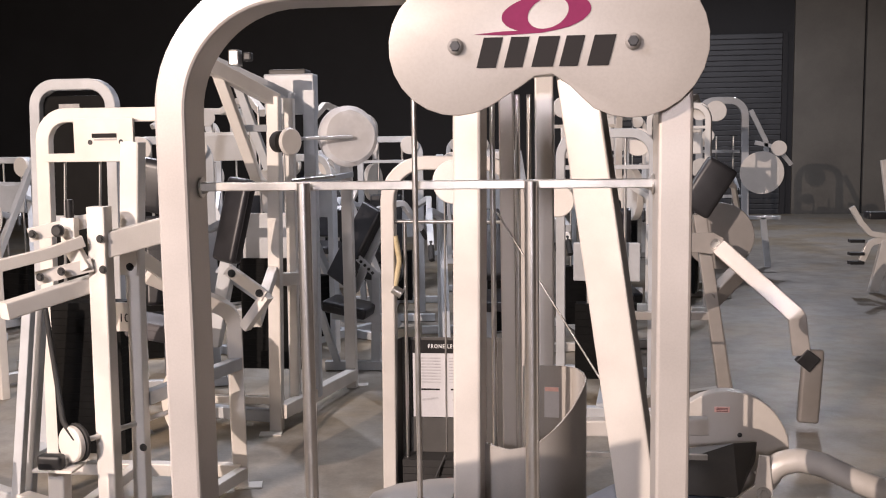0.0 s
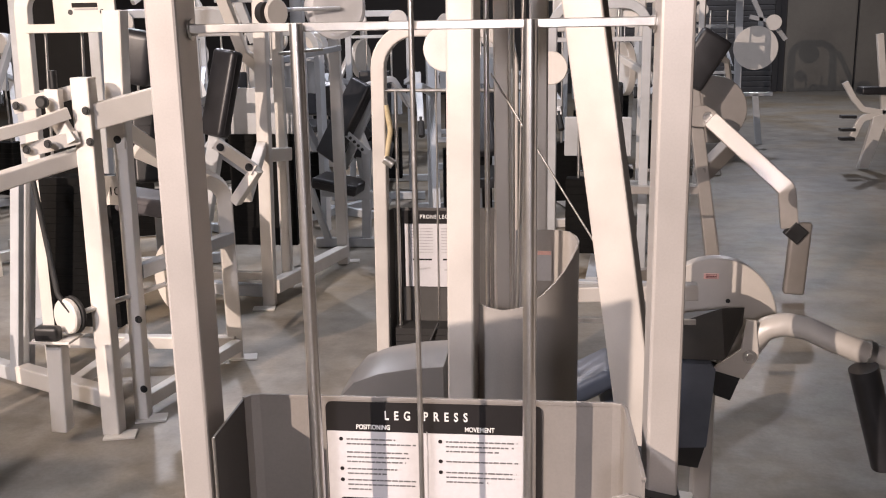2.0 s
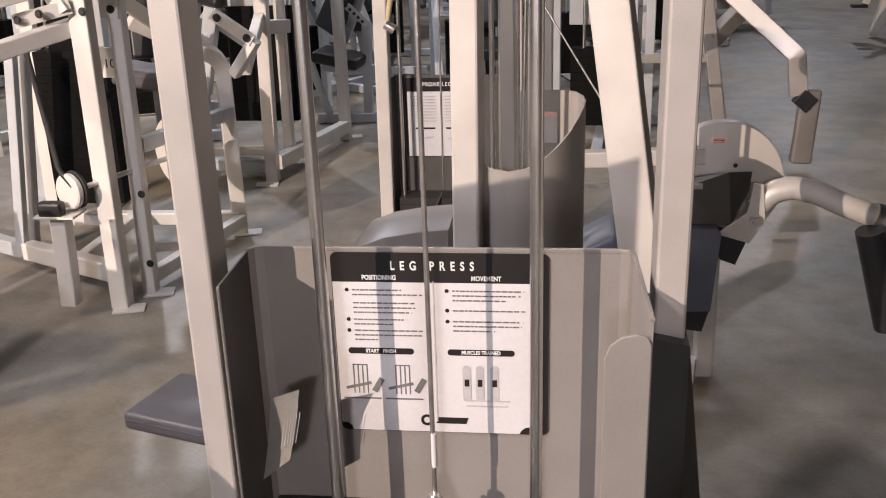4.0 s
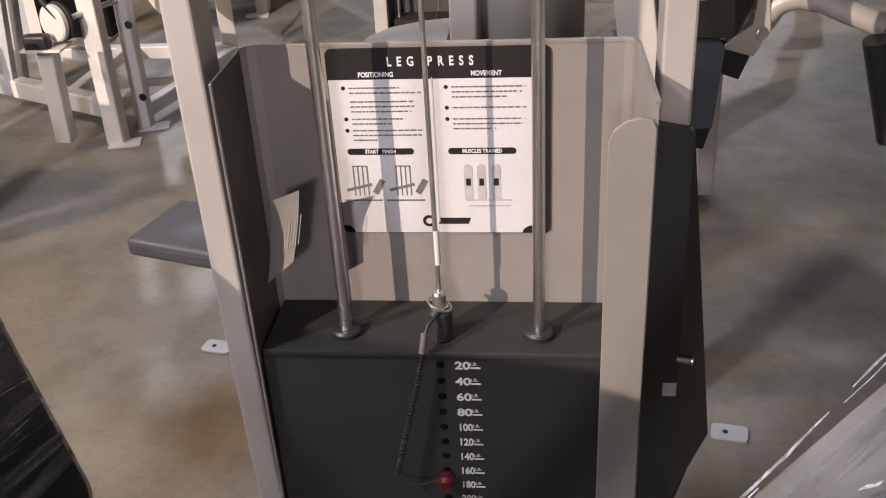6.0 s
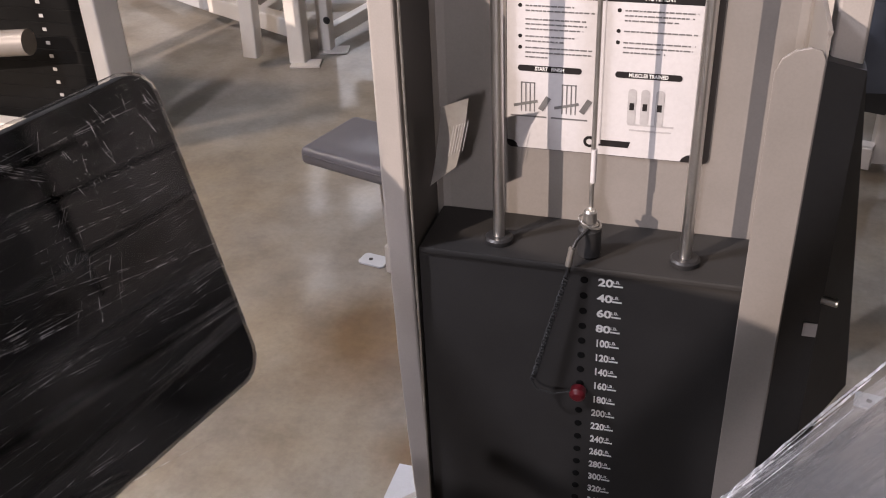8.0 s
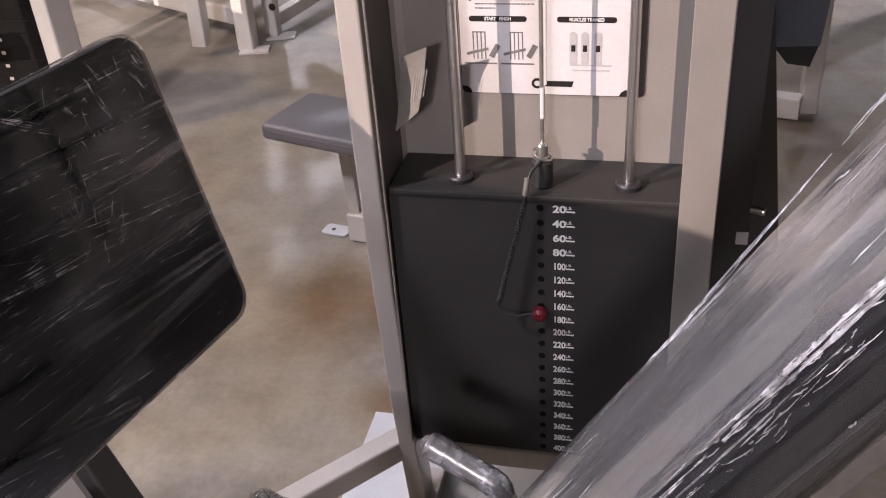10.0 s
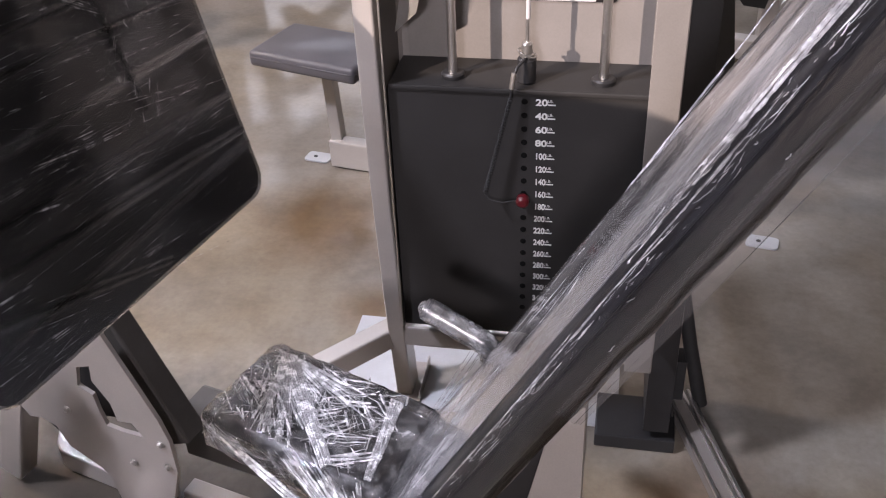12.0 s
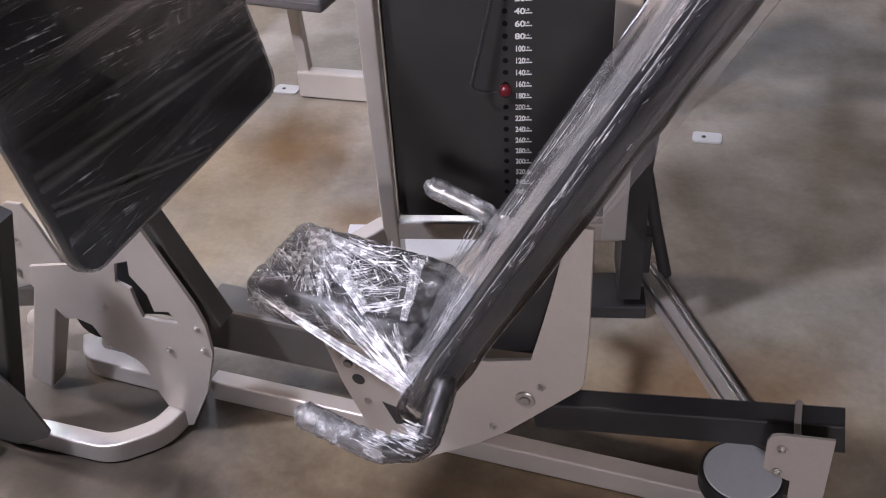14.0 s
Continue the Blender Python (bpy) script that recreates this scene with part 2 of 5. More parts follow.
def block(w, d, h, m=None, bevel=0.0, seg=2, bm=None):
    """A box of w x d x h round its own middle, with rounded edges."""
    out = bmesh.new()
    bmesh.ops.create_cube(out, size=1, matrix=Matrix.Diagonal((w, d, h, 1)))
    if bevel:
        bmesh.ops.bevel(out, geom=out.edges[:], offset=bevel, segments=seg, affect="EDGES", profile=0.6)
    if m is not None:
        bmesh.ops.transform(out, matrix=m, verts=out.verts)
    return joined(bm, out)


def joined(bm, extra):
    if bm is None:
        return extra
    me = bpy.data.meshes.new("tmp")
    extra.to_mesh(me)
    bm.from_mesh(me)
    extra.free()
    bpy.data.meshes.remove(me)
    return bm


def fillet(pts, r, n=6):
    """A polyline with its inner corners rounded."""
    pts = [Vector(p) for p in pts]
    out = [pts[0]]
    for a, b, c in zip(pts, pts[1:], pts[2:]):
        u, v = (a - b).normalized(), (c - b).normalized()
        ang = u.angle(v)
        k = min(r / max(math.tan(ang / 2), 1e-4), (a - b).length * 0.49, (c - b).length * 0.49)
        rr = k * math.tan(ang / 2)
        mid = (u + v).normalized()
        centre = b + mid * (rr / max(math.sin(ang / 2), 1e-4))
        p, q = b + u * k - centre, b + v * k - centre
        sweep_angle = p.angle(q)
        for i in range(n + 1):
            f = i / n
            if sweep_angle < 1e-3:
                out.append(centre + p.lerp(q, f))
            else:
                out.append(centre + (p * math.sin((1 - f) * sweep_angle) + q * math.sin(f * sweep_angle)) / math.sin(sweep_angle))
    return out + [pts[-1]]


def sweep(pts, w, d=None, up=(0, 0, 1), corner=0.12, sides=12, bm=None, caps=True):
    """A bar along a polyline: round with diameter w, or a rounded rectangle w (across) x d (along up)."""
    pts = [Vector(p) for p in pts]
    out = bmesh.new()
    if d is None:
        ring = [(w / 2 * math.cos(2 * math.pi * i / sides), w / 2 * math.sin(2 * math.pi * i / sides)) for i in range(sides)]
    else:
        c = corner * min(w, d)
        x, y, k = w / 2, d / 2, c * 0.3
        ring = [(x - c, -y), (x - k, -y + k), (x, -y + c), (x, y - c), (x - k, y - k), (x - c, y),
                (-x + c, y), (-x + k, y - k), (-x, y - c), (-x, -y + c), (-x + k, -y + k), (-x + c, -y)]
    rows, up = [], Vector(up)
    for i, p in enumerate(pts):
        a = (p - pts[i - 1]).normalized() if i else None
        b = (pts[i + 1] - p).normalized() if i + 1 < len(pts) else None
        t = ((a or b) + (b or a)).normalized()
        side = t.cross(up)
        if side.length < 1e-3:
            side = t.cross(Vector((0, 1, 0)))
        side.normalize()
        top = side.cross(t).normalized()
        widen = 1 / max(0.4, math.sqrt(max(0.0, (1 + (a.dot(b) if a and b else 1)) / 2)))
        bend = (b - a) if a and b else Vector()
        ks = widen if bend.length > 1e-4 and abs(bend.normalized().dot(side)) > 0.7 else 1
        kt = widen if bend.length > 1e-4 and abs(bend.normalized().dot(top)) > 0.7 else 1
        rows.append([out.verts.new(p + side * (x * ks) + top * (y * kt)) for x, y in ring])
        up = top
    n = len(ring)
    for r, q in zip(rows, rows[1:]):
        for i in range(n):
            out.faces.new((r[i], r[(i + 1) % n], q[(i + 1) % n], q[i]))
    if caps:
        out.faces.new(rows[0])
        out.faces.new(rows[-1])
    return joined(bm, out)


def bar(name, pts, w, d, material, parent, r=0.0, up=(0, 0, 1), label="", corner=0.1, n=8):
    return part(name, sweep(fillet(pts, r, n) if r else pts, w, d, up, corner), material, parent, label, True, 16)


def rod(name, pts, w, material, parent, r=0.0, label="", sides=12, n=6):
    return part(name, sweep(fillet(pts, r, n) if r else pts, w, None, (0, 0, 1), 0, sides), material, parent, label, True)


def wheel(radius, thick, place, axis, bm=None, sides=32, edge=0.003, hole=0.0):
    """A disc with rounded rims, its axis along the given way."""
    out = bmesh.new()
    e = min(edge, thick * 0.4)
    prof = [(max(hole, 0.0), -thick / 2), (radius - e, -thick / 2), (radius, -thick / 2 + e), (radius, thick / 2 - e), (radius - e, thick / 2), (max(hole, 0.0), thick / 2)]
    rows = []
    for rr, h in prof:
        if rr < 1e-6:
            rows.append([out.verts.new((0, 0, h))])
        else:
            rows.append([out.verts.new((rr * math.cos(2 * math.pi * i / sides), rr * math.sin(2 * math.pi * i / sides), h)) for i in range(sides)])
    for a, b in zip(rows, rows[1:]):
        for i in range(sides):
            j = (i + 1) % sides
            if len(a) == 1:
                out.faces.new((a[0], b[i], b[j]))
            elif len(b) == 1:
                out.faces.new((a[i], a[j], b[0]))
            else:
                out.faces.new((a[i], a[j], b[j], b[i]))
    if hole:
        for i in range(sides):
            j = (i + 1) % sides
            out.faces.new((rows[-1][i], rows[-1][j], rows[0][j], rows[0][i]))
    turn = Vector(axis).to_track_quat("Z", "Y").to_matrix().to_4x4()
    bmesh.ops.transform(out, matrix=Matrix.Translation(place) @ turn, verts=out.verts)
    return joined(bm, out)


def slab(outline, thick, m, bevel=0.0, bm=None):
    """A plate with a drawn outline (x, y), thick along z, at the pose m."""
    out = bmesh.new()
    low = [out.verts.new((x, y, -thick / 2)) for x, y in outline]
    f = out.faces.new(low)
    g = bmesh.ops.extrude_face_region(out, geom=[f])
    bmesh.ops.translate(out, verts=[v for v in g["geom"] if isinstance(v, bmesh.types.BMVert)], vec=(0, 0, thick))
    if bevel:
        edges = [e for e in out.edges if abs(e.verts[0].co.z - e.verts[1].co.z) < 1e-6]
        bmesh.ops.bevel(out, geom=edges, offset=bevel, segments=2, affect="EDGES", profile=0.6)
    bmesh.ops.transform(out, matrix=m, verts=out.verts)
    return joined(bm, out)


def hull(points):
    """The convex body round a few corners."""
    bm = bmesh.new()
    for p in points:
        bm.verts.new(p)
    made = bmesh.ops.convex_hull(bm, input=bm.verts)
    bmesh.ops.delete(bm, geom=[g for g in made["geom_interior"] if isinstance(g, bmesh.types.BMVert)], context="VERTS")
    return bm


def curtain(rims, low, thick, inward):
    """A thin upright sheet along a line of rim corners, down to the height low; inward gives the way of its thickness at a corner."""
    bm = bmesh.new()
    rows = []
    for p in rims:
        n = inward(p).normalized() * thick
        rows.append([bm.verts.new(q) for q in ((p.x, p.y, low), p, p + n, (p.x + n.x, p.y + n.y, low))])
    for a, b in zip(rows, rows[1:]):
        for i in range(4):
            bm.faces.new((a[i], a[(i + 1) % 4], b[(i + 1) % 4], b[i]))
    bm.faces.new(rows[0])
    bm.faces.new(rows[-1])
    return bm


def rounded(w, h, r, n=5):
    """The outline of a rounded rectangle."""
    pts = []
    for cx, cy, a in ((w / 2 - r, h / 2 - r, 0), (-w / 2 + r, h / 2 - r, 90), (-w / 2 + r, -h / 2 + r, 180), (w / 2 - r, -h / 2 + r, 270)):
        pts += [(cx + r * math.cos(radians(a + 90 * i / n)), cy + r * math.sin(radians(a + 90 * i / n))) for i in range(n + 1)]
    return pts


def axes(o, x, y):
    """A pose from an origin and the ways of its x and y."""
    x, y = Vector(x).normalized(), Vector(y).normalized()
    z = x.cross(y).normalized()
    y = z.cross(x)
    return Matrix(((x.x, y.x, z.x, o[0]), (x.y, y.y, z.y, o[1]), (x.z, y.z, z.z, o[2]), (0, 0, 0, 1)))


def pad(name, w, d, h, m, material, parent, label="", soft=0.02, piping=True):
    """An upholstered pad, softly rounded, with a seam round it."""
    ob = part(name, block(w, d, h, m, soft, 4), material, parent, label, True)
    if piping:
        ring = [m @ Vector((x, y, h * 0.12)) for x, y in rounded(w + 0.001, d + 0.001, soft * 1.1, 4)]
        part("piping", sweep(ring + ring[:1], 0.004, None, m.to_3x3() @ Vector((0, 0, 1)), 0, 6, caps=False), material, ob, "", True)
    return ob


def words(name, text, size, m, material, parent, squeeze=1.0, align="CENTER", bold=0.0, spacing=1.0):
    """Raised lettering in the built-in font, as a mesh."""
    cu = bpy.data.curves.new(name, "FONT")
    cu.body, cu.size, cu.align_x, cu.align_y, cu.extrude, cu.offset, cu.space_character = text, size, align, "CENTER", 0.0002, bold, spacing
    tmp = bpy.data.objects.new(name, cu)
    me = bpy.data.meshes.new_from_object(tmp)
    bpy.data.objects.remove(tmp)
    bpy.data.curves.remove(cu)
    me.transform(m @ Matrix.Diagonal((squeeze, 1, 1, 1)))
    me.materials.append(material)
    ob = new(name, me)
    ob.parent = parent
    return ob


def stack_of(n, w, d, pitch, x, y, top, parent):
    for i in range(n):
        part("weight_plate", block(w, d, pitch * 0.985, Matrix.Translation((x, y, top - pitch * (i + 0.5))), 0.001, 1), DARKSTACK, parent)


def bolts(places, axis, parent, radius=0.009, material=None, name="bolt"):
    for p in places:
        bm = wheel(radius * 1.5, 0.002, p, axis, sides=16)
        wheel(radius, 0.012, p, axis, bm, 6, 0.002)
        part(name, bm, material or STEEL, parent)


# ---- hall ----
def room():
    def slabbed(name, lo, hi, material, label="", kind="structure"):
        c = [(a + b) / 2 for a, b in zip(lo, hi)]
        ob = part(name, block(hi[0] - lo[0], hi[1] - lo[1], hi[2] - lo[2], Matrix.Translation(c)), material)
        return tagged(ob, label, "", "", kind)
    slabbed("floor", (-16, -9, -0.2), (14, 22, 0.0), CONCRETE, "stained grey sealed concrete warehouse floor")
    slabbed("wall_north", (-16, 22, 0), (14, 22.3, 6.2), DARKWALL, "dark painted warehouse wall")
    slabbed("wall_south", (-16, -9.3, 0), (14, -9, 6.2), DARKWALL, "dark painted warehouse wall")
    slabbed("wall_west", (-16.3, -9.3, 0), (-16, 22.3, 6.2), DARKWALL, "dark painted warehouse wall")
    slabbed("wall_east", (14, -9.3, 0), (14.3, 22.3, 6.2), DARKWALL, "dark painted warehouse wall")
    slabbed("ceiling", (-16.3, -9.3, 6.2), (14.3, 22.3, 6.4), ROOF, "dark warehouse roof deck")


room()
UPRIGHT = axes((0, 0, 0), (1, 0, 0), (0, 0, 1))      # x right, y up, z towards the visitor
# unseen boards added to block the work light low down and shape its shadow
for name, outline, px, py in (("light_blocker", [(-0.98, 0), (1.24, 0), (1.24, 2.10), (0.80, 2.14), (0.53, 2.085), (0.52, 2.26), (0.42, 2.26), (0.42, 2.06), (-0.98, 2.05)], -2.27, -1.785), ("light_blocker_panel", [(-0.31, 0), (0.25, 0), (0.25, 2.36), (-0.31, 2.10)], -1.84, -1.57),
                              ("light_blocker_panel", [(-0.75, 0), (0.75, 0), (0.75, 2.45), (-0.75, 2.45)], -0.95, -2.74)):
    tagged(part(name, slab(outline, 0.06, Matrix.Translation((px, py, 0)) @ pose(0, 0, 0, 0, 0, -36) @ UPRIGHT), DARKWALL), "unseen dark board added to block light", "", "", "structure")

# ---- leg press ----
AXIS = radians(-14)
U, V, Z = Vector((math.cos(AXIS), math.sin(AXIS), 0)), Vector((-math.sin(AXIS), math.cos(AXIS), 0)), Vector((0, 0, 1))


def L(u, v, z):
    """A place along (u), across (v) and over (z) the leg press's own bed."""
    return Vector((0, -0.5, 0)) + U * u + V * v + Z * z


def at_front(x, y, z):
    return Matrix.Translation((x, y, z)) @ UPRIGHT


def leg_press():
    root = thing("leg_press", "silver leg press with black weight stack, partly wrapped in clear film", "leg press")
    # tower arch
    lean = ((0.085, 0.012), (0.045, 0.30), (0.022, 0.60), (0.012, 0.90))      # the posts draw back a little towards their shoes
    arch = [(-0.272, y, z) for y, z in lean] + [(-0.272, 0.012, 1.867), (0.278, 0.012, 1.867)] + [(0.278, y, z) for y, z in lean[::-1]]
    bar("tower_frame", arch, 0.036, 0.062, SILVER, root, 0.136, (0, 1, 0), n=14)
    bar("crossbar", [(-0.256, 0.02, 1.648), (0.262, 0.02, 1.648)], 0.016, 0.0098, STEEL, root, 0, (0, 0, 1), "bright steel crossbar")
    bolts([(-0.252, 0.02, 1.647), (0.258, 0.02, 1.647)], (1, 0, 0), root, 0.008)
    for x in (-0.272, 0.278):
        shoe = part("foot_plate", block(0.06, 0.13, 0.008, Matrix.Translation((x + 0.008, 0.10, 0.012)), 0.002), SILVER, root, "pale steel shoe")
        part("shoe_lip", block(0.004, 0.12, 0.022, Matrix.Translation((x + 0.036, 0.105, 0.026)), 0.001), STEEL, shoe)
    # guide rods and cable
    for x in (-0.127, 0.127):
        rod("guide_rod", [(x, 0, 0.28), (x, 0, 1.652)], 0.0155, CHROME, root, sides=20)
        part("rod_bushing", wheel(0.02, 0.012, (x, 0, 0.824), (0, 0, 1)), BLACK, root)
    rod("cable", [(0.0, -0.005, 0.88), (0.0, -0.005, 1.86)], 0.0062, STEEL, root)
    rod("cable_crimp", [(0.001, -0.005, 0.93), (0.001, -0.005, 0.978)], 0.0078, PAPER, root)
    collar = part("cable_collar", wheel(0.016, 0.046, (0, -0.008, 0.843), (0, 0, 1), edge=0.004), BLACK, root, "", True)
    bm = wheel(0.009, 0.026, (0, -0.008, 0.878), (0, 0, 1), edge=0.003)
    wheel(0.0125, 0.006, (0, -0.008, 0.868), (0, 0, 1), bm, 6, 0.001)
    part("cable_nut", bm, STEEL, collar, "bright steel nut", True)
    # pulley cover plate
    left, right, rl, rr = (0.050, 1.794), (0.232, 1.795), 0.0715, 0.0775
    out = []
    for a in range(90, 301, 14):
        out.append((left[0] + rl * math.cos(radians(a)), left[1] + rl * math.sin(radians(a))))
    out += [(0.118, 1.752), (0.132, 1.762), (0.150, 1.764), (0.168, 1.752), (0.182, 1.738)]
    for a in range(240, 451, 14):
        out.append((right[0] + rr * math.cos(radians(a)), right[1] + rr * math.sin(radians(a))))
    face = part("pulley_cover", slab(out, 0.005, at_front(0, -0.033, 0), 0.0015), COVER, root, "silver cover plate with a dark printed emblem", True)
    for (x, z), r in ((left, rl), (right, rr)):
        part("pulley", wheel(r * 0.82, 0.026, (x, -0.005, z), (0, 1, 0), edge=0.006), BLACK, root, "", True)
        bm = wheel(0.0085, 0.006, (x, -0.038, z), (0, 1, 0), sides=20)
        bolt = part("bolt", bm, SHROUD, face)
        part("bolt_head", wheel(0.0058, 0.012, (x, -0.038, z), (0, 1, 0), None, 6, 0.001), BLACK, bolt)
    # emblem: a slit ring and five slanted marks, as plain shapes
    ring = []
    for a in range(0, 361, 12):
        ring.append((0.144 + 0.046 * math.cos(radians(a)), 1.826 + 0.019 * math.sin(radians(a)) + 0.004 * math.cos(radians(a))))
    hole = []
    for a in range(0, 361, 12):
        hole.append((0.146 + 0.021 * math.cos(radians(a)), 1.826 + 0.0155 * math.sin(radians(a)) + 0.004 * math.cos(radians(a))))
    bm = bmesh.new()
    loops = [[bm.verts.new((x, y, z)) for x, z in line[:-1]] for line, y in ((ring, -0.0357), (ring, -0.0363), (hole, -0.0363), (hole, -0.0357))]
    for a, b in zip(loops, loops[1:] + loops[:1]):
        for i in range(len(a)):
            j = (i + 1) % len(a)
            bm.faces.new((a[i], a[j], b[j], b[i]))
    part("emblem_ring", bm, PLUM, face, "plum emblem ring")
    part("emblem_swoosh", slab([(0.07, 1.806), (0.10, 1.8085), (0.14, 1.8085), (0.17, 1.812), (0.14, 1.806), (0.10, 1.8045)], 0.0006, at_front(0, -0.0362, 0)), PLUM, face)
    for i, w in enumerate((0.020, 0.019, 0.022, 0.019, 0.022)):
        x, z, h, lean = 0.0715 + i * 0.0285, 1.787, 0.031, 0.008
        part("emblem_mark", slab([(x, z - h / 2), (x + w, z - h / 2), (x + w + lean, z + h / 2), (x + lean, z + h / 2)], 0.0006, at_front(0, -0.0362, 0)), INK, face)
    # shroud: back sheet, two wings and the front flange folded from the longer wing
    z0, z1 = 0.30, 1.187
    line = [(-0.2375, 0.070), (-0.232, 0.080), (-0.220, 0.083), (0.228, 0.083), (0.239, 0.080), (0.243, 0.068), (0.2475, -0.120)]
    shroud = part("shroud", sweep([(x, y, (z0 + z1) / 2) for x, y in line], 0.003, z1 - z0, corner=0.02), SHROUD, root, "bent grey sheet-metal guard behind the stack")
    part("shroud_rim", sweep([(x, y, z1) for x, y in line], 0.005, 0.005), SHROUD, shroud)
    # left wing painted dark to carry the shade on its inner face
    part("shroud_wing", sweep([(-0.2365, -0.045, (z0 + z1) / 2), (-0.2382, 0.069, (z0 + z1) / 2)], 0.003, z1 - z0), DARKSHROUD, shroud, "side sheet with its shade painted dark")
    part("wing_edge", block(0.0035, 0.003, z1 - z0, Matrix.Translation((-0.2365, -0.0475, (z0 + z1) / 2)), 0.0008, 1), STEEL, shroud, "bright folded edge")
    flange = [(0.1995, 0.30), (0.2475, 0.30), (0.2475, 1.160), (0.243, 1.169), (0.232, 1.172), (0.217, 1.168), (0.205, 1.158), (0.1995, 1.143)]
    part("shroud_flange", slab(flange, 0.004, at_front(0, -0.122, 0), 0.001), SHROUD, shroud)
    guard = part("post_guard", hull([(0.2505, -0.036, 1.128), (0.299, -0.036, 1.118), (0.301, 0.10, 1.118), (0.2505, 0.10, 1.128), (0.2505, -0.036, 0.575), (0.303, -0.036, 0.575), (0.374, 0.10, 0.578), (0.2505, 0.10, 0.575)]), BLACK, root, "dark sheet guard round the tower post")
    part("label", block(0.017, 0.001, 0.021, Matrix.Translation((0.2925, -0.037, 0.765))), PAPER, guard, "small white label")
    rod("peg", [(0.300, -0.034, 0.812), (0.319, -0.040, 0.812)], 0.011, CHROME, guard)
    # black box encloses the tower post below the guard
    part("lower_box", hull([(x, y, z) for z in (0.06, 0.574) for x, y in ((0.2515, -0.030), (0.302, -0.030), (0.318, 0.13), (0.2515, 0.13))]), BLACK, root, "black box round the post's lower part")
    # instruction placard
    sign = part("placard", slab([(x + 0.0035, y + 1.056) for x, y in rounded(0.275, 0.254, 0.008)], 0.002, at_front(0, 0.0798, 0)), INK, shroud, "black and white instruction placard")
    sheet = [(-0.118, 0.930), (0.104, 0.930), (0.107, 0.936), (0.113, 0.940), (0.122, 0.941), (0.122, 1.1435), (-0.133, 1.1435), (-0.133, 0.941), (-0.125, 0.940), (-0.120, 0.936)]
    part("placard_sheet", slab(sheet, 0.001, at_front(0, 0.0785, 0)), PAPER, sign, "white printed sheet")
    part("placard_rule", block(0.0016, 0.0006, 0.20, Matrix.Translation((-0.004, 0.0777, 1.046))), GREYINK, sign)
    words("title", "LEG PRESS", 0.0165, at_front(-0.005, 0.0785, 1.1655), LETTER, sign, 0.72, "CENTER", 0.0004, 2.1)
    words("heading", "POSITIONING", 0.0088, at_front(-0.073, 0.0785, 1.1495), LETTER, sign, 0.8, "CENTER", 0.0002)
    words("heading", "MOVEMENT", 0.0088, at_front(0.063, 0.0785, 1.1495), LETTER, sign, 0.8, "CENTER", 0.0002)
    for cx, text in ((-0.075, "START   FINISH"), (0.055, "MUSCLES TRAINED")):
        part("caption_bar", slab([(x + cx, y + 1.0475) for x, y in rounded(0.086, 0.0085, 0.004)], 0.0005, at_front(0, 0.0777, 0)), INK, sign)
        words("caption", text, 0.0072, at_front(cx, 0.0772, 1.0475), LETTER, sign, 0.82, "CENTER", 0.0002)
    rng = random.Random(4)
    for x0, rows in ((-0.108, ((1.133, 0.062, 1), (1.1265, 0.088, 0), (1.115, 0.078, 0), (1.1085, 0.08, 0), (1.102, 0.074, 0), (1.092, 0.066, 1), (1.0855, 0.05, 0), (1.0765, 0.088, 1), (1.070, 0.088, 0), (1.0635, 0.03, 0))),
                     (0.02, ((1.133, 0.088, 1), (1.1265, 0.083, 0), (1.120, 0.066, 0), (1.106, 0.09, 1), (1.091, 0.086, 1), (1.0845, 0.086, 0), (1.078, 0.05, 0)))):
        for z, w, dot in rows:
            if dot:
                part("list_dot", wheel(0.0027, 0.0006, (x0 - 0.007, 0.0777, z), (0, 1, 0), sides=14), INK, sign)
            x = x0
            bm = bmesh.new()
            while x < x0 + w:                      # unreadable words stay plain bars
                n = rng.uniform(0.003, 0.009)
                block(min(n, x0 + w - x), 0.0005, 0.0018, Matrix.Translation((x + n / 2, 0.0777, z)), 0, 1, bm)
                x += n + 0.0011
            part("text_line", bm, TEXTINK, sign)
    for cx in (-0.103, -0.047):                    # two line drawings of a machine
        bm = block(0.05, 0.0004, 0.0022, Matrix.Translation((cx, 0.0777, 0.978)))
        for dx in (-0.010, -0.004, 0.002, 0.008):
            block(0.0016, 0.0004, 0.042, Matrix.Translation((cx + dx, 0.0777, 1.006)), 0, 1, bm)
        block(0.02, 0.0004, 0.0016, Matrix.Translation((cx - 0.001, 0.0777, 1.027)), 0, 1, bm)
        part("drawing", bm, TEXTINK, sign)
        bm = block(0.034, 0.0004, 0.004, Matrix.Translation((cx - 0.004, 0.0774, 0.997)) @ pose(0, 0, 0, 0, -14, 0))
        block(0.008, 0.0004, 0.022, Matrix.Translation((cx + 0.022, 0.0774, 0.998)) @ pose(0, 0, 0, 0, 30, 0), 0, 1, bm)
        part("drawing", bm, TEXTINK, sign)
    for cx in (0.036, 0.053, 0.072):               # plain shapes in place of the small figures
        bm = slab([(cx + x, 1.003 + y) for x, y in rounded(0.011, 0.052, 0.005)], 0.0004, at_front(0, 0.0777, 0))
        part("drawing", bm, GREYINK, sign)
        part("drawing", block(0.006, 0.0004, 0.010, Matrix.Translation((cx, 0.0774, 1.004))), INK, sign)
    for z, w in ((0.978, 0.06), (0.970, 0.055)):
        part("text_line", block(w, 0.0005, 0.0022, Matrix.Translation((0.062, 0.0777, z))), GREYINK, sign)
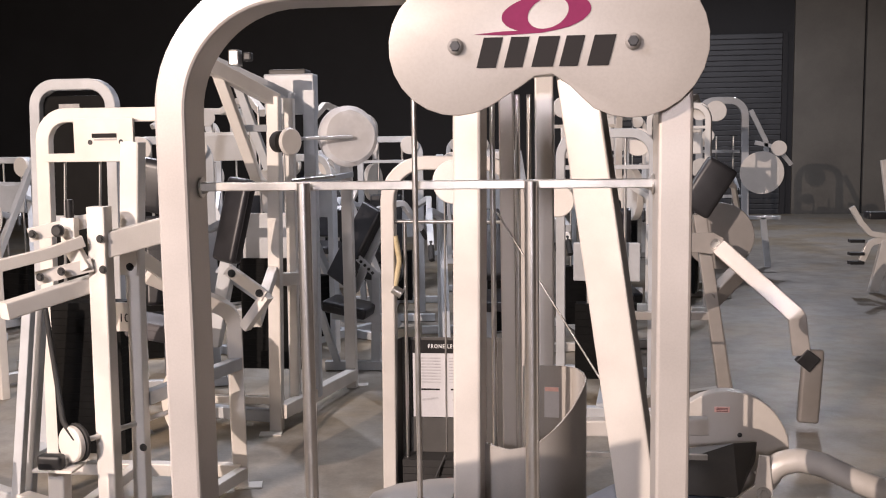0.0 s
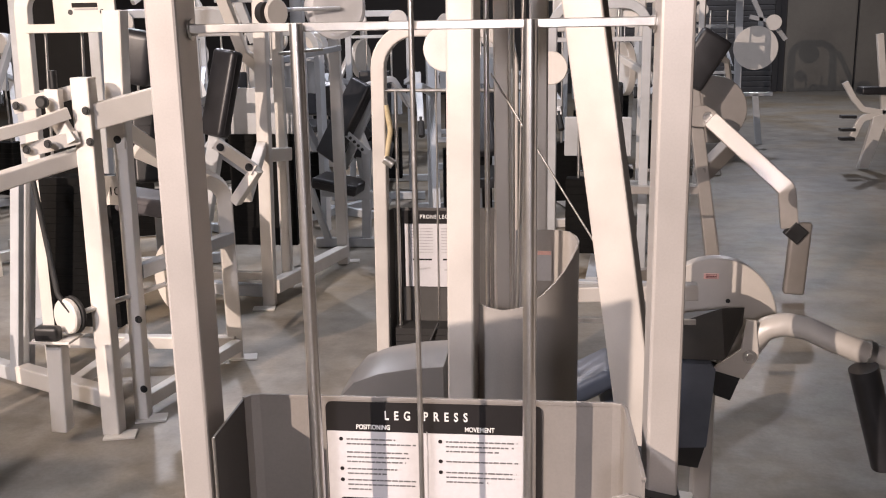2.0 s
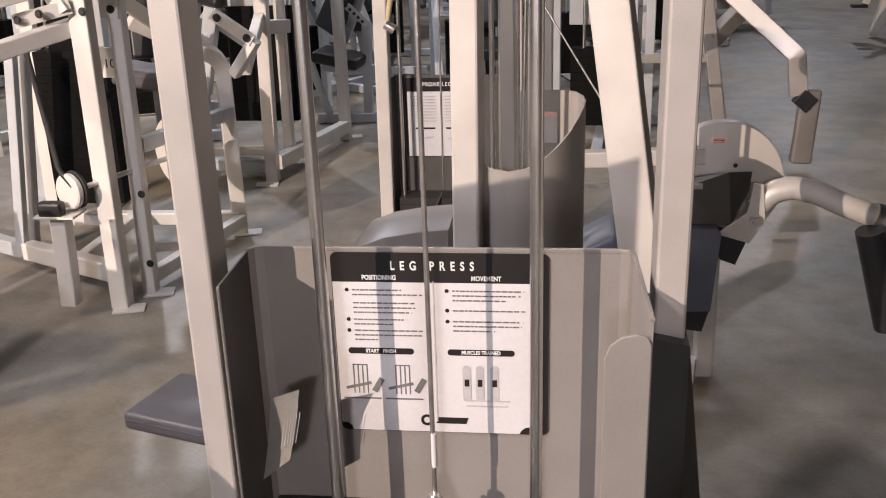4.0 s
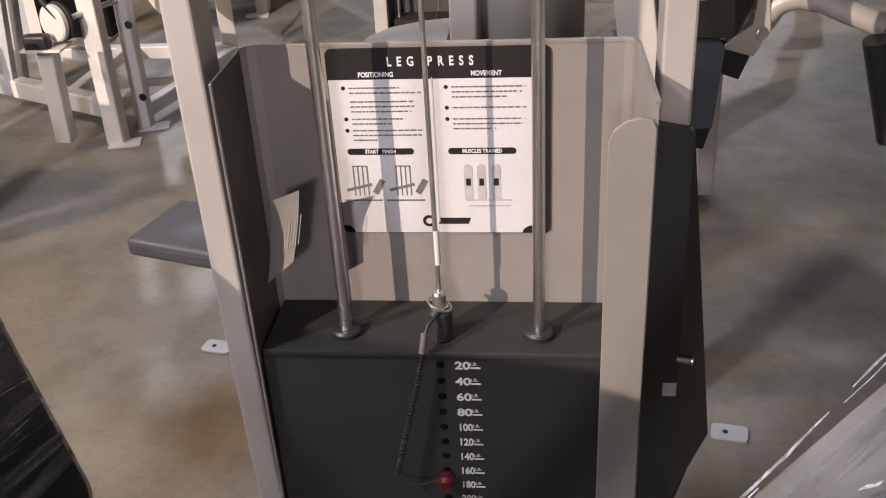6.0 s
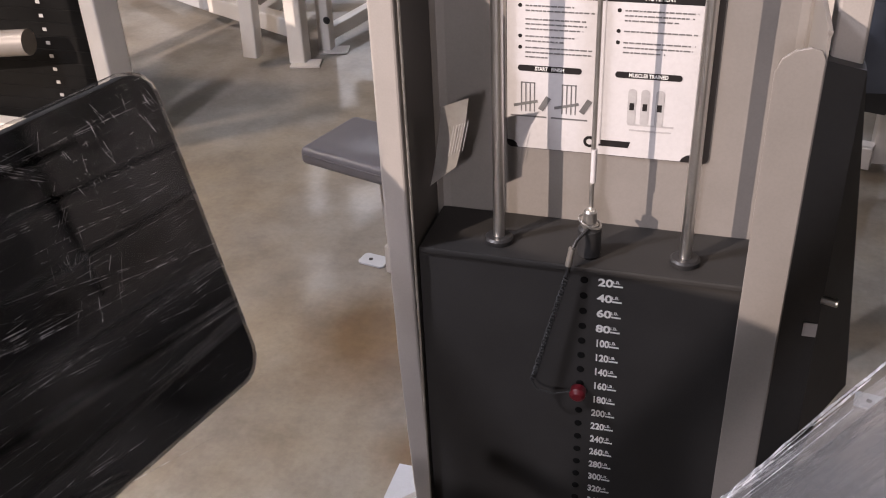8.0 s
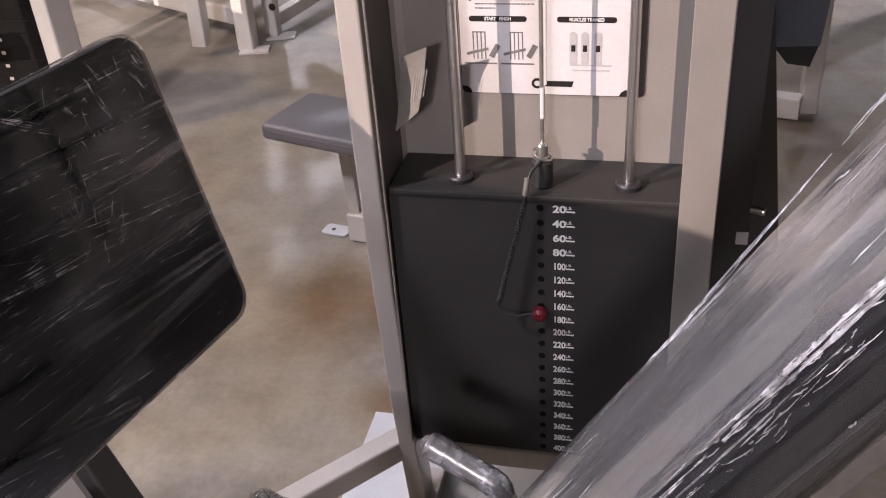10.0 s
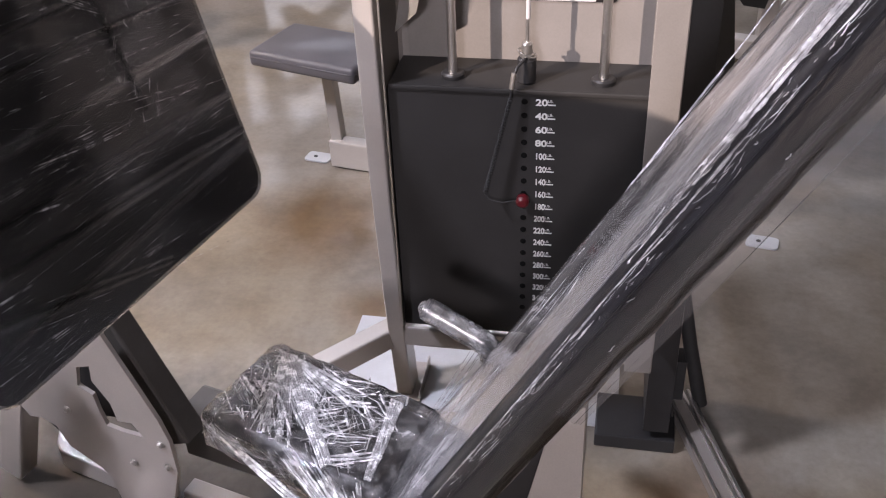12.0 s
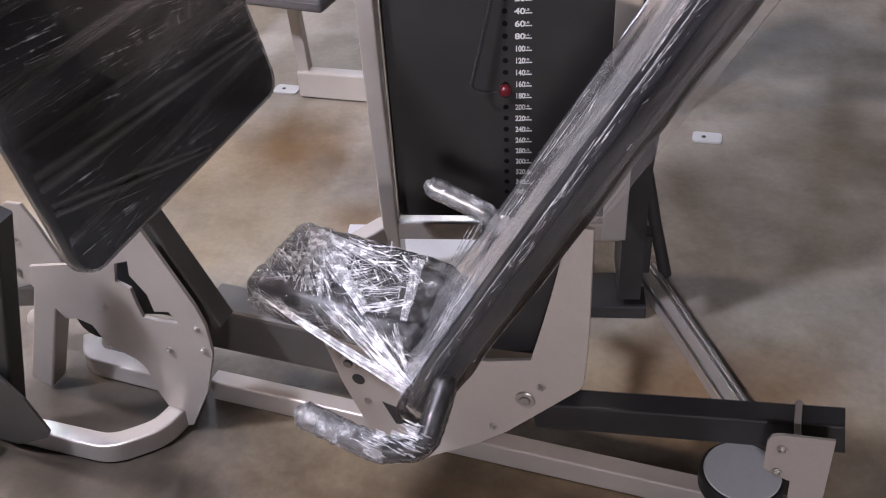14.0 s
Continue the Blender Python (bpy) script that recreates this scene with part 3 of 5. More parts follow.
    part("emblem_ring", wheel(0.0085, 0.0006, (-0.018, 0.0777, 0.9475), (0, 1, 0), sides=20, hole=0.0045), INK, sign)
    part("emblem_mark", slab([(-0.006, 0.943), (0.034, 0.943), (0.037, 0.952), (-0.003, 0.952)], 0.0005, at_front(0, 0.0777, 0)), INK, sign)
    tag = [Vector(p) for p in ((-0.204, 0.0, 1.016), (-0.161, 0.0, 1.039), (-0.183, 0.0, 0.935), (-0.226, 0.0, 0.893))]
    bm = bmesh.new()
    grid = []
    for i in range(9):
        a, b = tag[0].lerp(tag[3], i / 8), tag[1].lerp(tag[2], i / 8)
        grid.append([bm.verts.new(a.lerp(b, k / 4) + Vector((0, 0.012 * math.sin(i / 8 * 2.6) - 0.004 * k, 0))) for k in range(5)])
    for a, b in zip(grid, grid[1:]):
        for k in range(4):
            bm.faces.new((a[k], a[k + 1], b[k + 1], b[k]))
    bmesh.ops.solidify(bm, geom=bm.faces[:], thickness=0.0008)
    card = part("hang_tag", bm, CARD, root, "curled pale plastic tag", True)
    for i in range(6):
        part("text_line", block(0.0007, 0.0004, 0.045, Matrix.Translation((-0.190 + i * 0.004, -0.006, 0.97 + i * 0.002)) @ pose(0, 0, 0, 0, 12, 0)), GREYINK, card)
    # weight plates with selector holes and their numbers
    for i in range(20):
        z = 0.7975 - 0.0256 * i
        bm = block(0.455, 0.118, 0.02557, Matrix.Translation((-0.006, 0.022, z)))
        pl = part("weight_plate", bm, STACK, root, "black steel weight plate with a white number")
        part("selector_hole", wheel(0.0055, 0.002, (0.0, -0.0372, z), (0, 1, 0), sides=14), HOLE, pl)
        big = str(20 * (i + 1))
        words("number", big, 0.0165, at_front(0.0188, -0.0375, z - 0.001), LETTER, pl, 1.22 if len(big) == 2 else 0.80, "LEFT", 0.0005 if len(big) == 2 else 0.0005)
        words("unit", "LB.", 0.0066, at_front(0.0385, -0.0375, z + 0.0022), LETTER, pl, 1.2, "LEFT")
        part("small_print", block(0.013, 0.0006, 0.0022, Matrix.Translation((0.0455, -0.0374, z - 0.0042))), LETTER, pl)
    # top plate with sloped front lip
    part("top_plate", block(0.452, 0.122, 0.010, Matrix.Translation((-0.0065, 0.020, 0.8155)), 0.003, 2), STACK, root)
    # selector pin on its coiled lanyard
    pin = part("selector_pin", wheel(0.0115, 0.022, (0.0, -0.052, 0.612), (0, 1, 0), edge=0.005), RED, root, "round red knob on the weight selector pin", True)
    rod("pin_shaft", [(0, -0.05, 0.612), (0, -0.03, 0.612)], 0.008, STEEL, pin)
    coil = []
    for i in range(260):
        s = i / 259
        p = Vector((-0.022, -0.052, 0.81)).lerp(Vector((-0.066, -0.058, 0.628)), s)
        a = s * 2 * math.pi * 34
        coil.append(p + Vector((math.cos(a), math.sin(a), 0)) * 0.0027)
    part("lanyard", sweep(coil, 0.0030, None, (0, 0, 1), 0, 5), RUBBER, root, "black coiled lanyard", True)
    rod("lanyard_tail", [(-0.066, -0.058, 0.628), (-0.060, -0.060, 0.614), (-0.034, -0.058, 0.609), (-0.006, -0.050, 0.612)], 0.0028, RUBBER, root, 0.02)
    rod("lanyard_loop", [(0.0, -0.02, 0.868), (-0.012, -0.04, 0.86), (-0.018, -0.048, 0.845), (-0.022, -0.052, 0.81)], 0.005, BLACK, root)
    rod("ferrule", [(-0.0165, -0.047, 0.852), (-0.0205, -0.051, 0.826)], 0.009, STEEL, root)
    ring = [(0.0 + 0.0145 * math.cos(a), -0.008 + 0.0145 * math.sin(a), 0.872 - 0.006 * math.cos(a)) for a in [2 * math.pi * i / 20 for i in range(21)]]
    part("collar_ring", sweep(ring, 0.0035, None, (0, 0, 1), 0, 6), STEEL, root, "", True)
    # base: stack shelf, diagonal tie, right rail, floor beam
    bar("base_beam", [(-0.255, 0.052, 0.207), (0.262, 0.052, 0.207)], 0.05, 0.05, SILVER, root)
    bar("rear_tie", [(-0.288, 0.060, 0.19), (-0.583, -0.277, 0.19)], 0.045, 0.05, SILVER, root)
    # thin pale sheet makes the floor paler under the tower
    part("floor_sheet", block(0.64, 0.30, 0.006, Matrix.Translation((-0.12, 0.175, 0.005))), COOLWHITE, root, "flat pale sheet on the floor")
    # low black block on the floor beside the right post
    part("base_block", block(0.165, 0.13, 0.034, Matrix.Translation((0.236, 0.034, 0.019)), 0.004), BLACK, root, "low black block under the stack")
    rail = bar("right_rail", [(0.325, 0.12, 0.022), (0.50, -0.40, 0.022)], 0.050, 0.034, SHROUD, root, 0, (0, 0, 1), "grooved steel rail")
    for off in (-0.022, 0.009, 0.022):
        bar("rail_rib", [(0.325 + off, 0.12 + off * 0.33, 0.040), (0.50 + off, -0.40 + off * 0.33, 0.040)], 0.006, 0.007, CHROME, rail, 0, (0, 0, 1), "bright rib")
    bar("floor_beam", [L(-0.66, 0.037, 0.029), L(0.56, 0.037, 0.029)], 0.040, 0.054, SILVER, root)
    bar("upper_beam", [L(-0.66, 0.10, 0.178), L(0.06, 0.10, 0.178)], 0.09, 0.115, DARKSHROUD, root)
    return root


press = leg_press()


NEAR_HANDLE = [L(0.02, -0.215, 0.60), L(0.01, -0.385, 0.50), L(-0.05, -0.405, 0.50), L(-0.165, -0.395, 0.525)]
FAR_HANDLE = [L(0.02, 0.03, 0.36), L(-0.042, 0.160, 0.435), L(-0.065, 0.165, 0.507), L(-0.170, 0.165, 0.548)]


def press_bed(root):
    up_uz = lambda v: axes(L(0, v, 0), U, Z)           # drawings in the plane of a side plate
    # side plates of the seat carriage
    for v in (-0.145, -0.03):
        out = [(-0.272, 0.455), (-0.263, 0.424), (-0.239, 0.334), (-0.203, 0.241), (-0.169, 0.138), (-0.117, 0.163), (-0.077, 0.194), (0.003, 0.25), (0.06, 0.30), (0.176, 0.428), (0.183, 0.445), (0.187, 0.54), (0.186, 0.74), (0.152, 0.74), (0.135, 0.645), (0.119, 0.565), (0.098, 0.473), (0.03, 0.452), (-0.03, 0.445)]
        if v > -0.1:
            out = [(u - 0.03 * (u > 0.1), z) for u, z in out]
        side = part("seat_side_plate", slab(out, 0.008, up_uz(v), 0.001), SILVER, root)
        if v < -0.1:
            for u, z in ((-0.22, 0.385), (0.09, 0.385)):
                cup = part("washer_cup", wheel(0.0165, 0.004, L(u, v - 0.006, z), V, sides=28, hole=0.0095), STEEL, side, "", True)
                part("bolt_head", wheel(0.0085, 0.010, L(u, v - 0.006, z), V, None, 6, 0.001), SHROUD, cup)
            bolts([L(0.116, v - 0.006, 0.419), L(-0.193, v - 0.006, 0.30), L(0.035, v - 0.006, 0.306), L(-0.25, v - 0.006, 0.414)], V, side, 0.0048)
            part("hole", wheel(0.012, 0.001, L(-0.206, v - 0.0047, 0.349), V, sides=20), BLACK, side)
            part("slot", slab([(-0.166, 0.305), (-0.108, 0.291), (-0.114, 0.262), (-0.144, 0.257)], 0.001, up_uz(v - 0.0047)), BLACK, side)
    # black plate fills the corner between backrest and side plate
    part("backrest_infill", slab([(0.0, 0.44), (0.12, 0.45), (0.135, 0.58), (0.16, 0.70), (0.12, 0.70), (0.04, 0.56)], 0.05, up_uz(-0.085), 0.004), BLACK, root, "dark infill plate under the backrest")
    # seat pad and backrest, both under stretch film
    seat = axes(L(-0.212, -0.104, 0.513), U * 0.993 + Z * -0.06 - V * 0.10, V + U * 0.10)
    pad("seat", 0.29, 0.165, 0.055, seat, BLACKVINYL, root, "black seat pad wrapped in creased clear film", 0.024)
    way, face = (U * 0.475 + Z * 0.88), (U * -0.88 + Z * 0.475)
    back = axes(L(0.165, -0.145, 0.865), -V, way)
    pad("backrest", 0.25, 1.00, 0.046, back @ Matrix.Translation((0.032, 0.05, -0.010)), BLACKVINYL, root, "black backrest pad wrapped in clear film", 0.024)
    # handles
    for pts, shade in ((NEAR_HANDLE, BLACK), (FAR_HANDLE, STEEL)):
        grip = rod("handle", pts, 0.029, shade, root, 0.03, "bent steel handle wrapped in clear film")
        way2 = (pts[-1] - pts[-2]).normalized()
        if shade is BLACK:
            rod("handle_grip", [pts[-2] + way2 * 0.012, pts[-1] - way2 * 0.022], 0.032, RUBBER, grip, 0, "black rubber grip", 20)
        rod("end_cap", [pts[-1] - way2 * 0.024, pts[-1] + way2 * 0.006], 0.034, CHROME, grip, 0, "bright metal end cap", 20)
    # foot plate on its carrier
    foot = axes(L(-0.52, -0.115, 0.9175), V, U * -0.235 + Z * 0.972)
    plate = part("foot_platform", slab(rounded(0.575, 0.425, 0.035), 0.02, foot, 0.003), PLATE, root, "large black foot platform wrapped in clear film", True)
    # front plate that holds the platform's linkage, with its cut-out, and the darker plate behind it
    rim = [(-0.643, 0.54), (-0.567, 0.372), (-0.554, 0.326), (-0.554, 0.252), (-0.589, 0.142), (-0.650, 0.024), (-0.664, 0.019), (-0.661, 0.063), (-0.70, 0.069), (-0.715, 0.106), (-0.725, 0.169), (-0.743, 0.188), (-0.808, 0.218), (-0.827, 0.262),
           (-0.859, 0.272), (-0.889, 0.265), (-0.95, 0.344), (-0.935, 0.39), (-0.815, 0.42), (-0.706, 0.50)]
    cutout = [(-0.722, 0.441), (-0.734, 0.395), (-0.704, 0.383), (-0.701, 0.348), (-0.694, 0.314), (-0.660, 0.312), (-0.612, 0.316), (-0.630, 0.343), (-0.663, 0.336), (-0.668, 0.377), (-0.696, 0.419), (-0.69, 0.454)]
    fp = part("front_side_plate", slab(rim + cutout + cutout[:1] + rim[-1:], 0.008, up_uz(-0.075)), SILVER, root)
    bolts([L(-0.779, -0.081, 0.323), L(-0.574, -0.081, 0.315), L(-0.652, -0.081, 0.24), L(-0.571, -0.081, 0.261)], V, fp, 0.0055)
    part("inner_side_plate", slab([(-0.90, 0.31), (-0.76, 0.47), (-0.66, 0.47), (-0.60, 0.35), (-0.62, 0.27), (-0.70, 0.27), (-0.80, 0.25)], 0.008, up_uz(-0.015), 0.001), BLACK, root)
    bar("front_strut", [L(-0.928, -0.04, 0.33), L(-1.045, -0.04, 0.03)], 0.056, 0.05, SILVER, root, 0, V)
    part("guide_wheel", wheel(0.05, 0.03, L(-0.865, -0.02, 0.225), V, edge=0.006), RUBBER, root, "black rubber guide wheel", True)
    part("lobe_plate", slab([(-1.11, 0.22), (-1.05, 0.455), (-1.02, 0.478), (-0.982, 0.48), (-0.963, 0.441), (-0.92, 0.32), (-0.95, 0.25)], 0.008, up_uz(0.0), 0.002), SILVER, root)
    bolts([L(-1.027, -0.006, 0.386), L(-1.056, -0.006, 0.298)], V, root, 0.006)
    bar("front_stretcher", [L(-1.1, 0.02, 0.21), L(-0.90, -0.03, 0.30)], 0.045, 0.05, BLACK, root, 0, V)
    rod("push_tube", [L(-1.12, 0.05, 0.10), L(-0.86, 0.02, 0.27)], 0.05, SILVER, root)
    # dark colour stands in for the shade on this post's side
    bar("slant_post", [L(-0.695, -0.025, 0.58), L(-0.562, -0.025, 0.292)], 0.048, 0.05, DARKSHROUD, root, 0, V)
    bar("front_foot", [L(-1.06, -0.197, 0.028), L(-0.775, -0.19, 0.028), L(-0.70, -0.12, 0.028), L(-0.685, -0.03, 0.028)], 0.04, 0.05, SILVER, root, 0.09, n=8)
    bar("rear_foot", [L(-1.01, 0.085, 0.028), L(-0.97, 0.028, 0.028), L(-0.70, 0.022, 0.028)], 0.045, 0.05, SILVER, root, 0.05, n=8)
    bar("front_leg", [L(-1.02, -0.2, 0.03), L(-0.83, -0.2, 0.62)], 0.05, 0.045, BLACK, root, 0, V, "dark front leg")
    part("gusset", slab([(-1.06, 0.03), (-0.97, 0.03), (-0.885, 0.078), (-0.872, 0.10), (-0.905, 0.185), (-0.955, 0.25), (-1.05, 0.25)], 0.006, up_uz(-0.232), 0.001), DARKSHROUD, root)
    rod("foot_knob", [L(-1.04, -0.235, 0.035), L(-1.04, -0.265, 0.035)], 0.035, BLACK, root)
    rod("hose", [(0.335, 0.06, 0.585), (0.315, 0.11, 0.42), (0.309, 0.12, 0.32), (0.338, 0.11, 0.18), (0.374, 0.10, 0.03)], 0.03, RUBBER, root, 0.05)
    part("stop_block", block(0.06, 0.05, 0.13, Matrix.Translation((0.305, 0.12, 0.08)), 0.004), RUBBER, root)
    # rear foot bracket
    part("rear_bracket", slab([(0.473, 0.248), (0.478, 0.262), (0.490, 0.268), (0.577, 0.280), (0.585, 0.02), (0.530, 0.02), (0.523, 0.160), (0.497, 0.168), (0.475, 0.180)], 0.006, up_uz(0.0), 0.001), SILVER, root)
    bolts([L(0.499, -0.006, 0.237), L(0.499, -0.006, 0.179)], V, root, 0.006)
    bar("rear_cross", [L(0.05, 0.08, 0.123), L(0.60, 0.08, 0.226)], 0.05, 0.066, BLACK, root)
    part("rear_strap", block(0.012, 0.058, 0.070, axes(L(0.525, 0.08, 0.214), U + Z * 0.18, V), 0.002), SILVER, root)
    part("rear_hood", wheel(0.075, 0.035, L(0.445, 0.02, 0.115), Vector((0, 0, 1)), sides=40), BLACK, root, "round black foot cap with a pale top", True)
    part("cap_top", wheel(0.068, 0.004, L(0.445, 0.02, 0.1335), Vector((0, 0, 1)), sides=40), COOLWHITE, root)


press_bed(press)

# ---- stretch film on the leg press ----
def crumpled(w, d, h, swell, amp, size, cuts, stretch, seed):
    """A loose film skin round a padded box, in the box's own frame: subdivided, rounded and creased."""
    bm = bmesh.new()
    bmesh.ops.create_cube(bm, size=1, matrix=Matrix.Diagonal((w + swell, d + swell, h + swell, 1)))
    bmesh.ops.bevel(bm, geom=bm.edges[:], offset=min(w, d, h) * 0.35, segments=3, affect="EDGES", profile=0.5)
    long_edges = [e for e in bm.edges if e.calc_length() > size * 2]
    bmesh.ops.subdivide_edges(bm, edges=long_edges, cuts=cuts, use_grid_fill=True)
    bmesh.ops.triangulate(bm, faces=[f for f in bm.faces if len(f.verts) > 4])
    bm.normal_update()
    for v in bm.verts:
        p = Vector((v.co.x * stretch[0], v.co.y * stretch[1], v.co.z * stretch[2])) / size + Vector((seed, 0, 0))
        ridge = 1 - abs(noise.noise(p)) * 2
        v.co += v.normal * amp * (ridge + 0.6 * noise.noise(p * 2.7))
    return bm


def set_at(ob, m):
    ob.matrix_basis = m
    return ob


def strands(spans, width, parent, name, rng, sag, lift, material=None):
    """Pulled strips, creases and white glint slivers of film between two places, as one mesh."""
    bm = bmesh.new()
    lift = Vector(lift)
    for a, b, k in spans:
        a, b = Vector(a), Vector(b)
        side = (b - a).cross(lift).normalized()
        n, rows = 6, []
        for i in range(n + 1):
            s = i / n
            p = a.lerp(b, s) + lift * (sag * (rng.random() - 0.5) - sag * math.sin(math.pi * s) * 0.5)
            ww = width * k * (0.6 + 0.8 * rng.random()) * (0.25 + math.sin(math.pi * (0.12 + 0.76 * s)))
            rows.append((bm.verts.new(p - side * ww), bm.verts.new(p + lift * ww * 0.8), bm.verts.new(p + side * ww)))
        for r, q in zip(rows, rows[1:]):
            bm.faces.new((r[0], r[1], q[1], q[0]))
            bm.faces.new((r[1], r[2], q[2], q[1]))
    ob = part(name, bm, material or STRAND, parent, "", True)
    return tagged(ob, kind="stuff")


def crinkled(pts, wide, amp):
    """A tube of film drawn tight round a bent rod, its skin puckered in small folds."""
    fine = []
    for a, b in zip(pts, pts[1:]):
        n = max(1, int((b - a).length / 0.0035))
        fine += [a.lerp(b, i / n) for i in range(n)]
    bm = sweep(fine + [pts[-1]], wide, None, (0, 0, 1), 0, 26)
    bm.normal_update()
    for v in bm.verts:
        v.co += v.normal * amp * (noise.noise(v.co * 130) - 0.25 + 0.6 * noise.noise(v.co * 310))
    return bm


def wrapping(root):
    rng = random.Random(11)
    up = Vector((0, 0, 1))
    # foot platform: tight skin, its creases running level across
    foot = axes(L(-0.52, -0.115, 0.9175), V, U * -0.235 + Z * 0.972)
    skin = set_at(part("platform_film", slab(rounded(0.583, 0.433, 0.038), 0.025, Matrix.Identity(4), 0.004), FLATFILM, root, "clear stretch film over the platform", True), foot)
    spans = []
    for x0, y0, x1, y1, n in ((0.03, 0.205, 0.107, 0.155, 14), (-0.096, 0.021, 0.045, -0.005, 5), (-0.027, 0.011, 0.059, 0.002, 4), (-0.014, -0.173, 0.089, -0.185, 4), (0.209, -0.059, 0.267, -0.058, 3), (0.077, 0.013, 0.29, -0.026, 3),
                              (0.116, 0.111, 0.085, 0.074, 3), (-0.125, -0.021, -0.077, -0.034, 2), (-0.27, -0.09, -0.16, -0.10, 5), (-0.25, 0.10, -0.12, 0.085, 6), (-0.28, -0.17, -0.12, -0.182, 4)):
        for i in range(n):
            o, q = rng.gauss(0, 0.006), rng.random() * 0.5
            a, b = Vector((x0, y0 + o, 0.0134)), Vector((x1, y1 + o, 0.0134))
            spans.append((a.lerp(b, q), a.lerp(b, min(1, q + rng.uniform(0.25, 0.8))), rng.uniform(0.3, 1.0)))
    for i in range(210):                            # fine level scratches of light
        x0, y0 = rng.uniform(-0.285, 0.26), rng.uniform(-0.205, 0.2)
        x1 = min(0.285, x0 + rng.choice((0.008, 0.015, 0.03, 0.12, 0.2)))
        spans.append(((x0, y0, 0.0132), (x1, y0 + (x1 - x0) * rng.gauss(-0.08, 0.1), 0.0132), rng.uniform(0.12, 0.45)))
    for i in range(22):
        x, y = rng.gauss(0.11, 0.02), rng.uniform(-0.02, 0.2)
        spans.append(((x, y, 0.0132), (x - rng.uniform(-0.005, 0.02), y - rng.uniform(0.01, 0.05), 0.0132), rng.uniform(0.15, 0.6)))
    for i in range(60):                            # far top corner, where the film is bunched
        x, y = 0.13 + rng.random() * 0.15, 0.12 + rng.random() * 0.085
        spans.append(((x, y, 0.0135), (x + rng.uniform(-0.004, 0.012), y + rng.uniform(-0.025, 0.004), 0.0145), rng.uniform(0.2, 0.8)))
    strands(spans, 0.00055, skin, "film_crease_glints", rng, 0.0004, up, FINE)
    # soft double layers that cross the plate on a slant, the edges of the wound film
    bands = bmesh.new()
    for n, (x0, y0, x1, y1, w0, w1) in enumerate(((-0.288, 0.150, 0.288, 0.116, 0.004, 0.003), (-0.288, 0.060, 0.288, 0.052, 0.006, 0.003), (-0.288, -0.010, 0.288, -0.045, 0.003, 0.004), (-0.288, -0.060, 0.288, -0.105, 0.007, 0.004), (-0.288, -0.150, 0.288, -0.128, 0.003, 0.005),
                                                 (-0.288, 0.185, 0.16, 0.172, 0.002, 0.003), (-0.288, -0.100, 0.05, -0.20, 0.005, 0.003), (0.098, 0.212, 0.114, 0.005, 0.010, 0.003))):
        a, b = Vector((x0, y0)), Vector((x1, y1))
        q = Vector((a.y - b.y, b.x - a.x)).normalized()
        for k, wide in enumerate((2.2, 1.7, 1.25, 0.85, 0.5, 0.25)):
            z = 0.0133 + 0.0004 * n + 0.00006 * k
            band = [a - q * w0 * wide, b - q * w1 * wide, b + q * w1 * wide, a + q * w0 * wide]
            bands.faces.new([bands.verts.new((max(-0.2885, min(0.2885, p.x)), max(-0.2135, min(0.2135, p.y)), z)) for p in band])
    tagged(part("film_overlap", bands, BANDFILM, skin), kind="stuff")
    # seat: crumpled skin with a crossing bundle of creases
    seat = axes(L(-0.212, -0.104, 0.513), U * 0.993 + Z * -0.06 - V * 0.10, V + U * 0.10) @ Matrix.Diagonal((0.84, 0.75, 0.78, 1))
    skin = set_at(part("seat_film", crumpled(0.35, 0.23, 0.075, 0.02, 0.005, 0.03, 14, (1, 1, 1), 3.0), FILM, root, "creased clear stretch film", True), seat)
    spans = []
    for cx, cy, a, n, count, gap in ((-0.10, 0.02, 1.05, 0.13, 13, 0.0065), (-0.03, 0.05, 0.45, 0.10, 11, 0.0075), (0.02, -0.02, 2.25, 0.10, 10, 0.008), (0.07, 0.03, 0.75, 0.09, 9, 0.009), (0.09, -0.05, 2.5, 0.09, 10, 0.008),
                                     (-0.05, -0.06, 0.85, 0.11, 12, 0.0065), (0.12, 0.00, 1.2, 0.12, 7, 0.007), (-0.14, -0.03, 0.55, 0.07, 9, 0.006), (0.03, 0.07, 2.7, 0.07, 8, 0.007), (-0.02, 0.0, 1.35, 0.10, 8, 0.007)):
        for i in range(count):                     # runs of parallel creases
            o = (i - count / 2) * gap + rng.gauss(0, 0.001)
            m, turn = n * rng.uniform(0.35, 1.1), a + 0.025 * (i - count / 2) + rng.gauss(0, 0.05)
            px, py = cx - math.sin(a) * o + rng.gauss(0, 0.006), cy - math.cos(a) * o + rng.gauss(0, 0.006)
            dx, dy = math.cos(turn) * m / 2, -math.sin(turn) * m / 2
            px, py = max(-0.168 + abs(dx), min(0.168 - abs(dx), px)), max(-0.112 + abs(dy), min(0.112 - abs(dy), py))
            z = 0.050 + rng.random() * 0.006
            spans.append(((px - dx, py - dy, z), (px + dx, py + dy, z), rng.choice((0.3, 0.45, 0.6, 0.9, 1.4))))
    for i in range(150):                           # short crossing creases all over the top
        px, py, turn, m = rng.uniform(-0.15, 0.12), rng.uniform(-0.1, 0.1), rng.choice((0.6, 0.9, 2.4, 2.7, 1.3)) + rng.gauss(0, 0.12), rng.uniform(0.015, 0.06)
        dx, dy = math.cos(turn) * m / 2, -math.sin(turn) * m / 2
